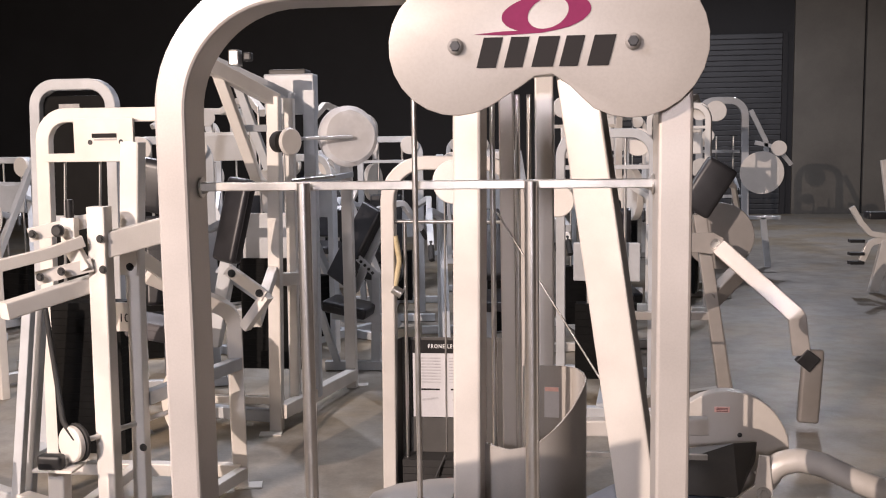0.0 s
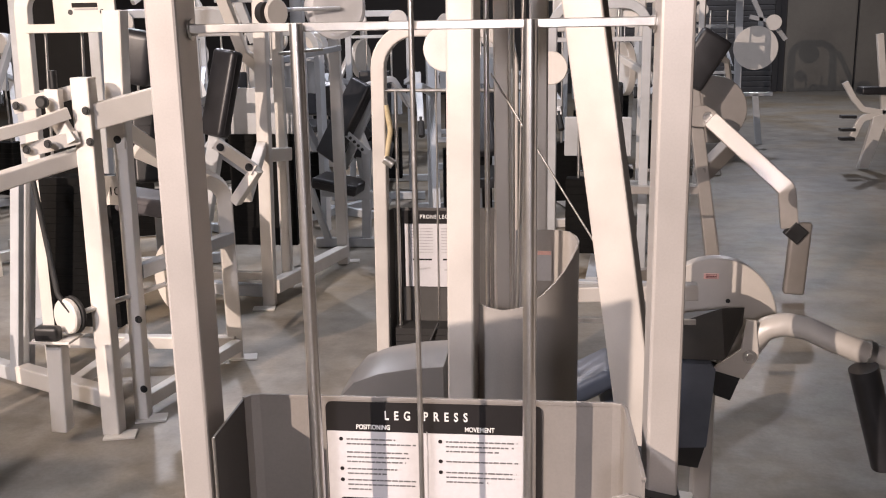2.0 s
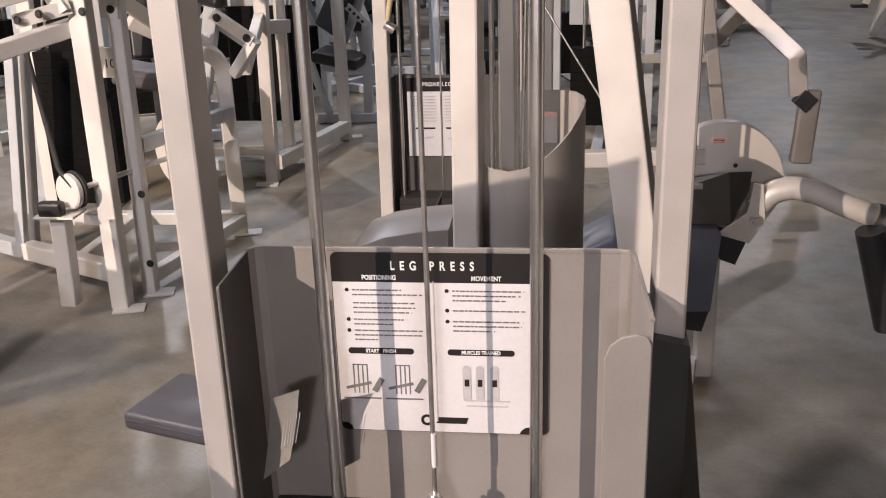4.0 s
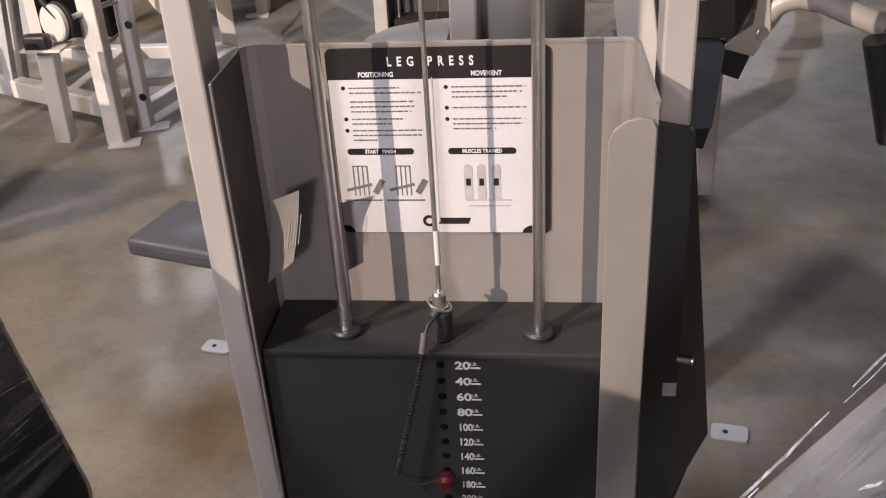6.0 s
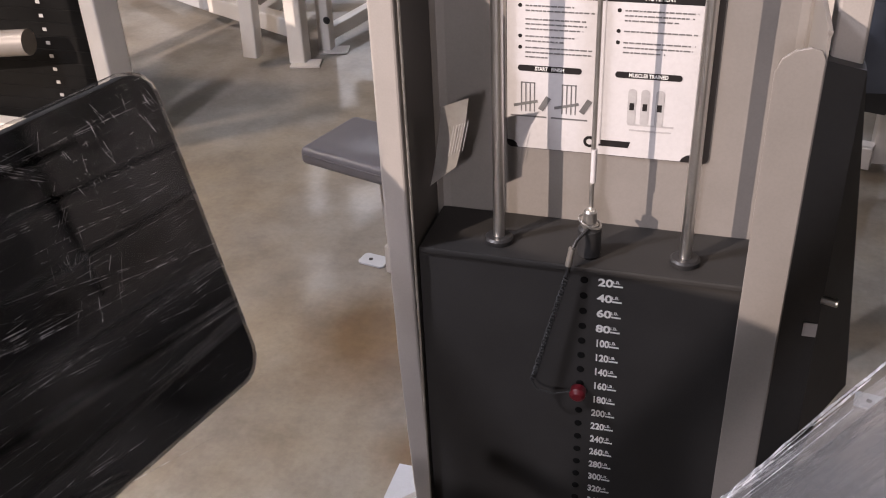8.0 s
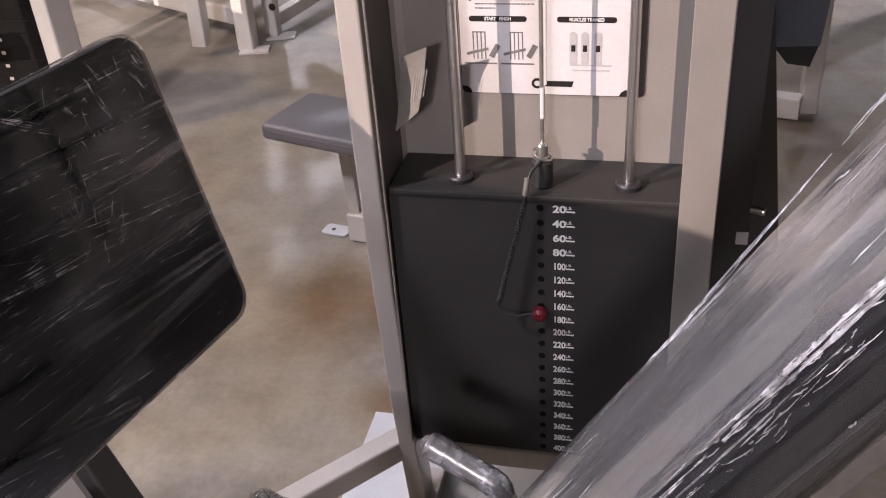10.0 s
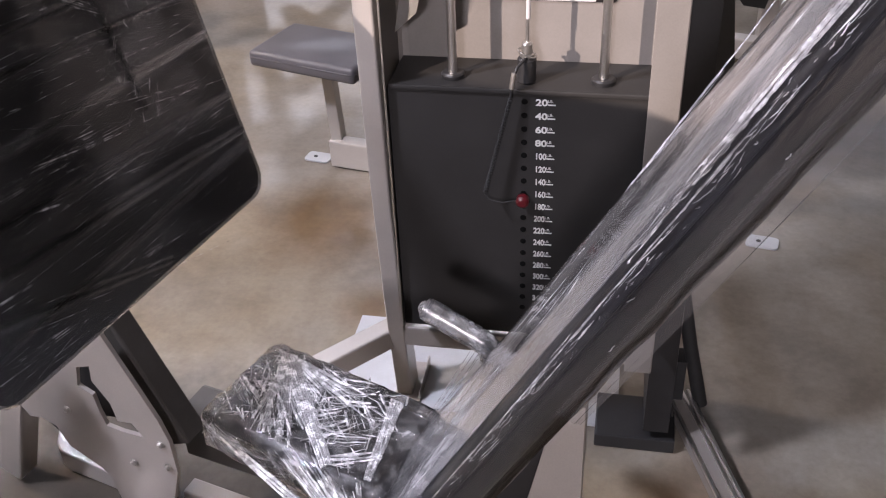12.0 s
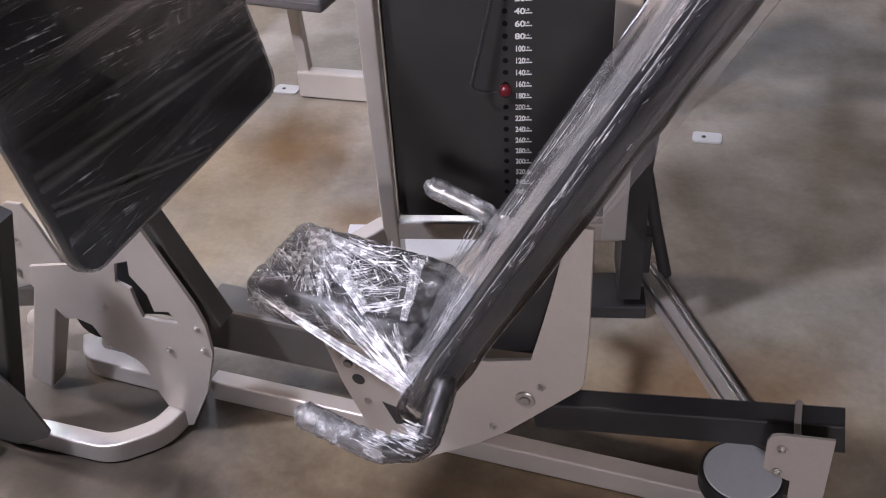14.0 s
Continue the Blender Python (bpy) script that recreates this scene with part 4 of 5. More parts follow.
        spans.append(((px - dx, py - dy, 0.053), (px + dx, py + dy, 0.054), rng.choice((0.25, 0.4, 0.7))))
    for i in range(44):                            # a fan from the far corner
        a = rng.uniform(-1.45, -0.05)
        n = rng.uniform(0.06, 0.24)
        spans.append(((-0.125 + rng.gauss(0, 0.01), 0.088, 0.056), (min(0.165, -0.12 + math.cos(a) * n), max(-0.11, 0.085 + math.sin(a) * n), 0.052), rng.choice((0.3, 0.5, 0.8, 1.5))))
    for i in range(26):                            # the taut bundle across the seat
        o = rng.uniform(-0.012, 0.012)
        spans.append(((-0.125 + o, 0.085 + o, 0.057), (0.08 + o * 0.4, -0.108 + o, 0.053), rng.uniform(0.4, 1.6)))
    for i in range(20):
        o = rng.uniform(-0.014, 0.014)
        spans.append(((0.10 + o, 0.09, 0.054), (0.15 + o * 0.5, -0.10, 0.052), rng.uniform(0.3, 1.3)))
    for i in range(90):                            # the near and left edges of the seat
        x = rng.uniform(-0.17, 0.14)
        spans.append(((x, -0.124, rng.uniform(-0.03, 0.038)), (x + rng.uniform(0.01, 0.05), -0.126, rng.uniform(-0.03, 0.025)), rng.uniform(0.4, 1.2)))
    for i in range(30):
        y = rng.uniform(-0.1, 0.1)
        spans.append(((-0.183, y, rng.uniform(-0.03, 0.03)), (-0.184, y + rng.uniform(-0.04, 0.04), rng.uniform(-0.03, 0.035)), rng.uniform(0.4, 1.2)))
    strands(spans, 0.0019, skin, "film_crease_glints", rng, 0.0035, up)
    spans = []
    knot = L(-0.065, -0.25, 0.462)
    for i in range(30):                            # gathered strips that run down to the near handle
        a = seat @ Vector((rng.uniform(-0.02, 0.15), -0.11 + rng.uniform(-0.02, 0.03), 0.04))
        spans.append((a, knot + Vector((rng.gauss(0, 0.006), rng.gauss(0, 0.006), rng.uniform(-0.02, 0.03))), rng.uniform(0.5, 1.6)))
    for i in range(14):
        a = seat @ Vector((-0.17 + rng.uniform(-0.01, 0.02), -0.118, 0.02 + rng.uniform(-0.01, 0.012)))
        spans.append((a, knot + Vector((rng.gauss(0, 0.006), rng.gauss(0, 0.006), rng.uniform(-0.02, 0.02))), rng.uniform(0.5, 1.6)))
    strands(spans, 0.0017, root, "film_strand", rng, 0.004, up)
    # backrest: loose sleeve along the pad, slack behind it
    back = axes(L(0.165, -0.145, 0.865), -V, U * 0.475 + Z * 0.88)
    sleeve = back @ Matrix.Translation((0.032, 0.045, -0.011))
    skin = set_at(part("backrest_film", crumpled(0.254, 1.03, 0.052, 0.006, 0.003, 0.05, 26, (1.6, 0.4, 1.6), 9.0), SLEEVE, root, "clear stretch film sleeve", True), sleeve)
    # slack webs before the face and behind the back
    for name, x0, z0, x1, z1, lo, hi, wob in (("film_web", 0.116, 0.031, -0.136, 0.032, -0.50, 0.49, 0.006), ("film_flap", 0.126, -0.012, 0.118, -0.040, -0.02, 0.50, 0.006)):
        bm = bmesh.new()
        grid = []
        for i in range(57):
            y = lo + (hi - lo) * i / 56
            row = []
            for k in range(15):
                q = k / 14
                bulge = math.sin(math.pi * q) * 0.008
                p = Vector((x0 + (x1 - x0) * q, y, z0 + (z1 - z0) * q + math.copysign(bulge, z0)))
                p.z += q * (0.009 - y * 0.036) * (z0 > 0)       # the web stands off the pad towards the seat
                p.z += wob * noise.noise(Vector((q * 4, y * 2.2, z0 * 50)))
                p.x += q * 0.014 * noise.noise(Vector((y * 3.1, 7, z0)))
                row.append(bm.verts.new(p))
            grid.append(row)
        for a, b in zip(grid, grid[1:]):
            for k in range(14):
                bm.faces.new((a[k], a[k + 1], b[k + 1], b[k]))
        part(name, bm, SLACK if name == "film_web" else FLAPFILM, skin, "", True)
    # white slivers painted as the sleeve's glints
    spans = []
    for i in range(210):
        y = rng.uniform(-0.46, 0.44)
        k = rng.random() * 0.92
        if k < 0.56:                                # broken row of glints along the near shoulder
            y = round(y / 0.07) * 0.07 + rng.gauss(0, 0.022)
            x, z = 0.1312 + rng.gauss(0, 0.0006), rng.choice((0.0165, 0.0215)) + rng.gauss(0, 0.0022)
            spans.append(((x, y, z), (x + rng.gauss(0, 0.0003), y + rng.choice((0.004, 0.006, 0.01, 0.02, 0.04)), z + rng.gauss(0, 0.0012)), rng.uniform(0.2, 0.55)))
        elif k < 0.59:                             # few specks on the near side
            z = rng.uniform(-0.025, 0.012)
            spans.append(((0.1305, y, z), (0.131, y + rng.uniform(0.004, 0.012), z + rng.uniform(-0.002, 0.002)), rng.uniform(0.3, 0.7)))
        elif k < 0.74:                             # long ones at the far rim of the web
            x = -0.136 + abs(rng.gauss(0, 0.012))
            spans.append(((x, y, 0.042), (x + rng.gauss(0, 0.003), min(0.47, y + rng.uniform(0.03, 0.16)), 0.042), rng.uniform(0.3, 1.0)))
        elif k < 0.80:
            x = rng.uniform(-0.11, 0.12)
            spans.append(((x, y, 0.044), (x + rng.gauss(0, 0.01), min(0.46, y + rng.uniform(0.01, 0.12)), 0.044), rng.uniform(0.3, 0.8)))
    for i in range(150):                           # short marks across the near shoulder and side
        y, x = rng.gauss(-0.22, 0.14), rng.uniform(0.098, 0.130)
        z = 0.0175 if x < 0.122 else 0.012
        n = rng.uniform(0.006, 0.022)
        spans.append(((x - n * 0.5, y, z), (min(0.1325, x + n * 0.5), y + rng.gauss(0.004, 0.003), z - 0.001), rng.uniform(0.15, 0.5)))
    for i in range(260):                           # the taut double ridge high on the near shoulder
        y = 0.45 - abs(rng.gauss(0, 0.11))
        x, z = 0.127 + rng.gauss(0, 0.0008), rng.choice((0.0285, 0.0325)) + rng.gauss(0, 0.0007)
        spans.append(((x, y, z), (x + rng.gauss(0, 0.0006), min(0.49, y + rng.choice((0.003, 0.006, 0.012, 0.05))), z - rng.gauss(0, 0.0006)), rng.uniform(0.2, 0.6)))
    for i in range(16):                            # long ridge of the sleeve
        y = rng.uniform(-0.44, 0.2)
        spans.append(((0.124 + rng.gauss(0, 0.001), y, 0.0215), (0.124 + rng.gauss(0, 0.001), y + rng.uniform(0.08, 0.24), 0.0215), rng.uniform(0.3, 0.7)))
    strands(spans, 0.0010, skin, "film_crease_glints", rng, 0.0012, Vector((0.6, 0, 1)).normalized())
    spans = []
    for i in range(20):                            # strips from the knot up the face
        a = L(-0.05 + rng.gauss(0, 0.008), -0.25 + rng.gauss(0, 0.01), 0.49 + rng.uniform(-0.02, 0.03))
        spans.append((a, back @ Vector((rng.uniform(-0.09, 0.13), rng.uniform(-0.38, -0.12), 0.03)), rng.uniform(0.2, 0.8)))
    for i in range(12):                            # a thin curtain under the far handle
        q = rng.random()
        spans.append((L(-0.04 - 0.05 * q, 0.165, 0.50), L(-0.055 - 0.02 * q, -0.05 - 0.04 * q, 0.53), rng.uniform(0.15, 0.5)))
    strands(spans, 0.0015, root, "film_strand", rng, 0.004, up)
    # handles: tight bright wraps
    for line in (NEAR_HANDLE, FAR_HANDLE):
        pts = fillet(line, 0.03)
        half = len(pts) // 2
        wrap = part("handle_film", crinkled(pts[half:], 0.0385, 0.0022), WRAP, root, "crinkled film round the grip", True)
        part("film_tip", wheel(0.0186, 0.03, pts[-1], pts[-1] - pts[-2], None, 20, 0.012), WRAP, wrap, "", True)
        part("elbow_film", crinkled(pts[:half + 1], 0.0365, 0.0016), CRINKLE, wrap, "", True)
        spans = []
        for i in range(190):
            k = rng.uniform(0.12, 0.9) * (len(pts) - 1.001)
            p = pts[int(k)].lerp(pts[int(k) + 1], k % 1)
            r = Vector((rng.gauss(0, 1), rng.gauss(0, 1), abs(rng.gauss(0, 1)))).normalized() * 0.0192
            spans.append((p + r, p + r + (pts[-1] - pts[-2]).normalized() * rng.uniform(0.005, 0.03) + r * rng.uniform(-0.2, 0.05), rng.uniform(0.5, 1.3)))
        strands(spans, 0.0011, wrap, "film_crease_glints", rng, 0.001, up)


wrapping(press)


# ---- machine close behind the leg press ----
def second_press():
    root = thing("leg_extension", "silver leg machine with a curved grey guard", "exercise machine")
    bar("upright", [(-0.052, 1.02, 0.0), (-0.034, 1.02, 1.83)], 0.062, 0.06, PALESILVER, root, 0, (0.18, 1, 0))
    bar("slant_beam", [(0.19, 1.05, 1.87), (0.335, 0.98, 0.85), (0.45, 0.93, 0.02)], 0.088, 0.04, PALESILVER, root, 0, (0.4, 1, 0))
    bar("inner_post", [(0.035, 1.15, 1.83), (0.046, 1.15, 0.30)], 0.033, 0.033, PALESILVER, root, 0, (0, 1, 0))
    bar("rear_post", [(0.118, 1.30, 1.85), (0.120, 1.30, 0.05)], 0.045, 0.05, PALESILVER, root, 0, (0, 1, 0))
    for x in (0.006, 0.062, 0.088):
        rod("guide_rod", [(x, 1.11, 1.80), (x + 0.003, 1.11, 0.30)], 0.012, CHROME, root)
    rod("cable", [(0.016, 1.1, 1.541), (0.262, 1.0, 1.155)], 0.0042, STEEL, root)
    rod("cable", [(0.09, 1.1, 1.80), (0.075, 1.1, 1.0)], 0.006, STEEL, root)
    bar("top_beam", [(-0.06, 1.02, 1.85), (0.22, 1.05, 1.87)], 0.05, 0.06, PALESILVER, root)
    # guard: a curved sheet, low in front, its rim rising round the side to the back
    rims = [Vector(p) for p in ((-0.012, 1.03, 1.037), (0.012, 1.008, 1.034), (0.045, 0.998, 1.03), (0.085, 1.0, 1.036), (0.110, 1.006, 1.046), (0.135, 1.018, 1.063), (0.160, 1.037, 1.083), (0.182, 1.062, 1.105), (0.200, 1.09, 1.130),
                                (0.211, 1.12, 1.146), (0.216, 1.155, 1.153), (0.211, 1.192, 1.157), (0.195, 1.222, 1.161), (0.170, 1.241, 1.161), (0.138, 1.25, 1.160), (0.10, 1.252, 1.159), (0.05, 1.25, 1.158))]
    part("guard", curtain(rims, 0.15, 0.004, lambda p: Vector((0.08 - p.x, 1.14 - p.y, 0))), COVER, root, "curved grey guard with a sloping rim", True)
    part("warning_tag", block(0.035, 0.002, 0.075, Matrix.Translation((0.135, 1.2415, 1.072)) @ pose(0, 0, 0, 0, 0, -6)), PAPER, root)
    part("warning_stripe", block(0.033, 0.001, 0.01, Matrix.Translation((0.135, 1.2398, 1.104)) @ pose(0, 0, 0, 0, 0, -6)), PINK, root)
    # low rounded cover
    out = [(-0.34, 0.55), (-0.34, 0.80), (-0.30, 0.845), (-0.24, 0.868), (-0.16, 0.882), (-0.09, 0.888), (-0.09, 0.55)]
    part("stack_cover", slab(out, 0.2, at_front(0, 1.12, 0), 0.006), SHROUD, root, "rounded grey cover", True)
    pad("bench_pad", 0.36, 0.24, 0.05, axes((-0.712, 1.045, 0.390), (1, -0.30, 0), (0.3, 1, 0)), VINYL, root, "slate vinyl pad", 0.018)
    bar("bench_post", [(-0.715, 1.08, 0.375), (-0.70, 1.08, 0.05)], 0.035, 0.05, PALESILVER, root, 0, (0, 1, 0))
    bar("bench_rail", [(-0.72, 1.07, 0.05), (0.36, 0.885, 0.05)], 0.05, 0.09, PALESILVER, root)
    for x, y, a in ((-0.782, 1.10, -10), (0.562, 0.785, -10)):
        part("floor_bracket", slab(rounded(0.085, 0.055, 0.012), 0.006, Matrix.Translation((x, y, 0.004)) @ pose(0, 0, 0, 0, 0, a), 0.001), COOLWHITE, root, "pale steel floor bracket")
        part("bracket_hole", wheel(0.007, 0.001, (x - 0.01, y, 0.0078), (0, 0, 1), sides=14), BLACK, root)
    return root


second_press()


def prone_curl():
    root = thing("prone_leg_curl", "silver prone leg curl machine with round cam housing", "exercise machine")
    bar("tower_frame", [(-0.459, 2.3, 0.0), (-0.443, 2.3, 1.632), (0.013, 2.3, 1.626), (0.012, 2.3, 0.0)], 0.048, 0.06, PALESILVER, root, 0.13, (0, 1, 0), n=8)
    rod("crossbar", [(-0.44, 2.3, 1.426), (0.01, 2.3, 1.422)], 0.013, STEEL, root)
    for x in (-0.388, -0.04):
        rod("guide_rod", [(x, 2.3, 1.426), (x - 0.004, 2.3, 0.5)], 0.013, CHROME, root)
    rod("cable", [(-0.246, 2.3, 1.56), (-0.25, 2.3, 0.60)], 0.007, STEEL, root)
    part("shroud", sweep([(-0.43, 2.30, 0.56), (-0.42, 2.37, 0.56), (-0.02, 2.37, 0.56), (-0.01, 2.30, 0.56)], 0.004, 0.88, corner=0.02), DARKSHROUD, root)
    sign = part("placard", block(0.27, 0.003, 0.285, Matrix.Translation((-0.25, 2.364, 0.848))), INK, root, "black and white instruction placard")
    part("placard_sheet", block(0.245, 0.002, 0.235, Matrix.Translation((-0.255, 2.3615, 0.825))), PAPER, sign)
    words("title", "PRONE LEG", 0.02, at_front(-0.27, 2.361, 0.968), LETTER, sign, 0.8, "CENTER", 0.0004, 1.3)
    for i in range(9):
        part("text_line", block(0.08, 0.001, 0.004, Matrix.Translation((-0.315, 2.3595, 0.925 - i * 0.011))), GREYINK, sign)
        part("text_line", block(0.08, 0.001, 0.004, Matrix.Translation((-0.205, 2.3595, 0.925 - i * 0.011))), GREYINK, sign)
    for x in (-0.315, -0.205):
        part("drawing", block(0.06, 0.001, 0.007, Matrix.Translation((x, 2.3595, 0.775)) @ pose(0, 0, 0, 0, -8, 0)), GREYINK, sign)
        part("text_line", block(0.07, 0.001, 0.006, Matrix.Translation((x, 2.3595, 0.81))), INK, sign)
    for i in range(16):
        plate = part("weight_plate", block(0.38, 0.10, 0.0246, Matrix.Translation((-0.215, 2.31, 0.565 - 0.0256 * i)), 0.0012, 1), STACK, root)
        part("number", block(0.014, 0.001, 0.009, Matrix.Translation((-0.19, 2.2595, 0.565 - 0.0256 * i))), LETTER, plate)
    part("selector_pin", wheel(0.022, 0.03, (-0.235, 2.24, 0.50), (0, 1, 0), edge=0.006), RED, root, "red selector knob", True)
    rod("lanyard", [(-0.25, 2.26, 0.60), (-0.285, 2.24, 0.52), (-0.27, 2.24, 0.44), (-0.22, 2.25, 0.42)], 0.008, RUBBER, root, 0.04)
    for x, z, r in ((-0.205, 1.565, 0.076), (0.147, 1.497, 0.055)):
        part("pulley_cover", wheel(r, 0.01, (x, 2.25, z), (0, 1, 0)), WHITE, root, "white round pulley cover", True)
    rod("amber_tube", [(-0.42, 2.28, 1.377), (-0.405, 2.28, 1.289), (-0.423, 2.28, 1.2)], 0.02, CORD, root, 0.08)
    rod("tube_clip", [(-0.43, 2.28, 1.19), (-0.40, 2.28, 1.17)], 0.035, STEEL, root)
    # cam housing, lever arm and rollers
    housing = part("cam_housing", wheel(0.198, 0.05, (0.69, 2.12, 0.69), (0, 1, 0), sides=48), PALESILVER, root, "large silver round cam housing", True)
    part("label", block(0.048, 0.002, 0.018, Matrix.Translation((0.673, 2.093, 0.828))), PINK, housing)
    for i in range(3):
        part("text_line", block(0.036, 0.001, 0.0022, Matrix.Translation((0.673, 2.0915, 0.833 - i * 0.005))), RED, housing)
    bolts([(0.73, 2.092, 0.745)], (0, 1, 0), housing, 0.005, BLACK)
    box = hull([(0.50, 1.93, 0.70), (0.682, 1.93, 0.767), (0.700, 1.93, 0.595), (0.52, 1.93, 0.60), (0.772, 2.03, 0.742), (0.768, 2.03, 0.68), (0.735, 2.03, 0.60), (0.50, 2.06, 0.70), (0.52, 2.06, 0.60)])
    part("pivot_box", box, DARKSHROUD, root, "dark brown pivot box")
    part("arm_plate", slab([(0.655, 0.570), (0.745, 0.640), (0.757, 0.735), (0.787, 0.733), (0.798, 0.640), (0.800, 0.612), (0.757, 0.540)], 0.012, at_front(0, 1.92, 0), 0.002), PALESILVER, root)
    bolts([(0.771, 1.908, 0.617)], (0, 1, 0), root, 0.014, CHROME)
    rod("arm_tube", [(0.778, 1.955, 0.645), (0.82, 1.955, 0.697), (0.881, 1.955, 0.712), (0.955, 1.955, 0.697), (1.03, 1.95, 0.662), (1.135, 1.94, 0.622), (1.25, 1.93, 0.60)], 0.074, PALESILVER, root, 0.08, "curved silver lever arm", 20)
    rod("collar", [(1.128, 1.94, 0.625), (1.146, 1.94, 0.619)], 0.086, STEEL, root, 0, "", 20)
    rod("roller", [(1.105, 1.88, 0.60), (1.205, 1.9, 0.27)], 0.09, BLACKVINYL, root, 0, "black foam roller", 20)
    part("thigh_pad", hull([(x, y, z) for y in (1.90, 2.02) for x, z in ((0.47, 0.595), (0.655, 0.592), (0.668, 0.575), (0.650, 0.312), (0.49, 0.305))]), BLUEVINYL, root, "slate-blue vinyl block")
    part("pad_end", hull([(x, y, z) for y in (1.91, 2.01) for x, z in ((0.50, 0.312), (0.648, 0.312), (0.628, 0.235), (0.555, 0.245))]), BLACK, root)
    part("stop", hull([(x, y, z) for y in (1.93, 1.99) for x, z in ((0.668, 0.572), (0.752, 0.545), (0.722, 0.462), (0.672, 0.480))]), BLACK, root)
    bar("brace_bar", [(0.02, 1.9, 0.812), (0.60, 1.9, 0.83)], 0.05, 0.05, PALESILVER, root)
    bar("brace_bar", [(0.02, 1.9, 0.734), (0.60, 1.9, 0.731)], 0.016, 0.016, STEEL, root)
    bar("base_rail", [(-0.46, 2.3, 0.05), (0.63, 2.0, 0.05)], 0.06, 0.08, PALESILVER, root)
    bar("stand", [(0.66, 2.05, 0.02), (0.66, 2.05, 0.62)], 0.06, 0.08, PALESILVER, root, 0, (0, 1, 0))
    for x, z in ((0.27, 0.60), (0.38, 0.55)):
        part("belly_pad", block(0.16, 0.22, 0.06, Matrix.Translation((x, 1.75, z)) @ pose(0, 0, 0, 0, -28, 0), 0.02, 3), BLUEVINYL, root, "slate-blue vinyl pad", True)
    return root


prone_curl()


# ---- white plate-free machine with a lift bar ----
def foot(root, x, y, a=0):
    part("floor_foot", block(0.13, 0.085, 0.008, Matrix.Translation((x, y, 0.005)) @ pose(0, 0, 0, 0, 0, a), 0.001), WHITE, root)


def chest_machine():
    m = thing("lever_machine", "white tubular lever machine with black weight stack", "exercise machine")
    bar("front_post", [(-1.645, 2.56, 1.469), (-1.659, 2.56, 0.006)], 0.075, 0.075, WHITE, m, 0, (0, 1, 0))
    bar("rear_post", [(-1.578, 2.72, 1.284), (-1.598, 2.72, 0.006)], 0.058, 0.062, WHITE, m, 0, (0, 1, 0))
    bar("upper_post", [(-1.565, 2.72, 1.72), (-1.595, 2.72, 1.18)], 0.08, 0.08, WHITE, m, 0, (0, 1, 0))
    bar("lift_bar", [(-1.63, 2.56, 1.315), (-1.35, 2.80, 1.39)], 0.05, 0.10, WHITE, m)
    bar("low_arm", [(-1.88, 2.25, 1.105), (-1.69, 2.58, 1.165)], 0.06, 0.065, WHITE, m)
    bar("lever", [(-1.90, 2.25, 1.27), (-1.775, 2.4, 1.302), (-1.689, 2.5, 1.339)], 0.03, 0.045, WHITE, m)
    bar("link", [(-1.881, 2.45, 1.366), (-1.690, 2.56, 1.414)], 0.014, 0.054, WHITE, m)
    bar("link", [(-1.832, 2.4, 1.205), (-1.660, 2.51, 1.246)], 0.014, 0.053, WHITE, m)
    bar("pivot_arm", [(-1.738, 2.5, 1.43), (-1.74, 2.5, 1.328), (-1.685, 2.5, 1.225)], 0.058, 0.04, WHITE, m, 0.03, (0, 1, 0))
    part("knob", wheel(0.024, 0.03, (-1.755, 2.44, 1.385), (0, 1, 0), edge=0.008), BLACK, m, "", True)
    rod("knob_stem", [(-1.735, 2.5, 1.42), (-1.735, 2.5, 1.50)], 0.03, BLACK, m)
    bolts([(-1.86, 2.44, 1.372), (-1.81, 2.39, 1.212), (-1.74, 2.42, 1.23), (-1.625, 2.517, 1.345), (-1.62, 2.517, 1.225), (-1.585, 2.68, 1.215), (-1.565, 2.68, 0.46), (-1.57, 2.68, 0.15)], (0, 1, 0), m, 0.011, BLACK)
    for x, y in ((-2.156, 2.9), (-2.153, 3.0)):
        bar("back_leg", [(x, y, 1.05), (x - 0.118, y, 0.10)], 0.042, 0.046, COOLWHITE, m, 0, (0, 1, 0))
    bar("arch", [(-2.306, 3.3, 0.05), (-2.264, 3.3, 1.853), (-1.60, 3.3, 1.85)], 0.066, 0.05, WHITE, m, 0.12, (0, 1, 0))
    shield = part("stack_shield", block(0.29, 0.02, 0.20, Matrix.Translation((-1.945, 3.25, 1.735)), 0.004), WHITE, m, "white top shield with a dark printed mark")
    part("printed_mark", block(0.12, 0.002, 0.02, Matrix.Translation((-1.94, 3.239, 1.755))), INK, shield)
    part("printed_mark", block(0.11, 0.002, 0.008, Matrix.Translation((-1.935, 3.239, 1.737))), GREYINK, shield)
    for x in (-2.01, -1.86):
        part("bolt", wheel(0.012, 0.006, (x, 3.24, 1.725), (0, 1, 0), sides=12), BLACK, shield)
    bar("shield_arm", [(-2.24, 3.28, 1.655), (-1.80, 3.28, 1.655)], 0.05, 0.04, WHITE, m)
    for x in (-2.17, -1.995):
        rod("guide_rod", [(x, 3.3, 1.65), (x - 0.04, 3.3, 0.9)], 0.014, CHROME, m)
    stack_of(20, 0.34, 0.14, 0.036, -2.05, 3.25, 0.98, m)
    rod("belt", [(-2.09, 2.9, 1.05), (-1.80, 2.48, 0.62), (-1.735, 2.45, 0.56)], 0.022, RUBBER, m, 0.1, "black drive belt")
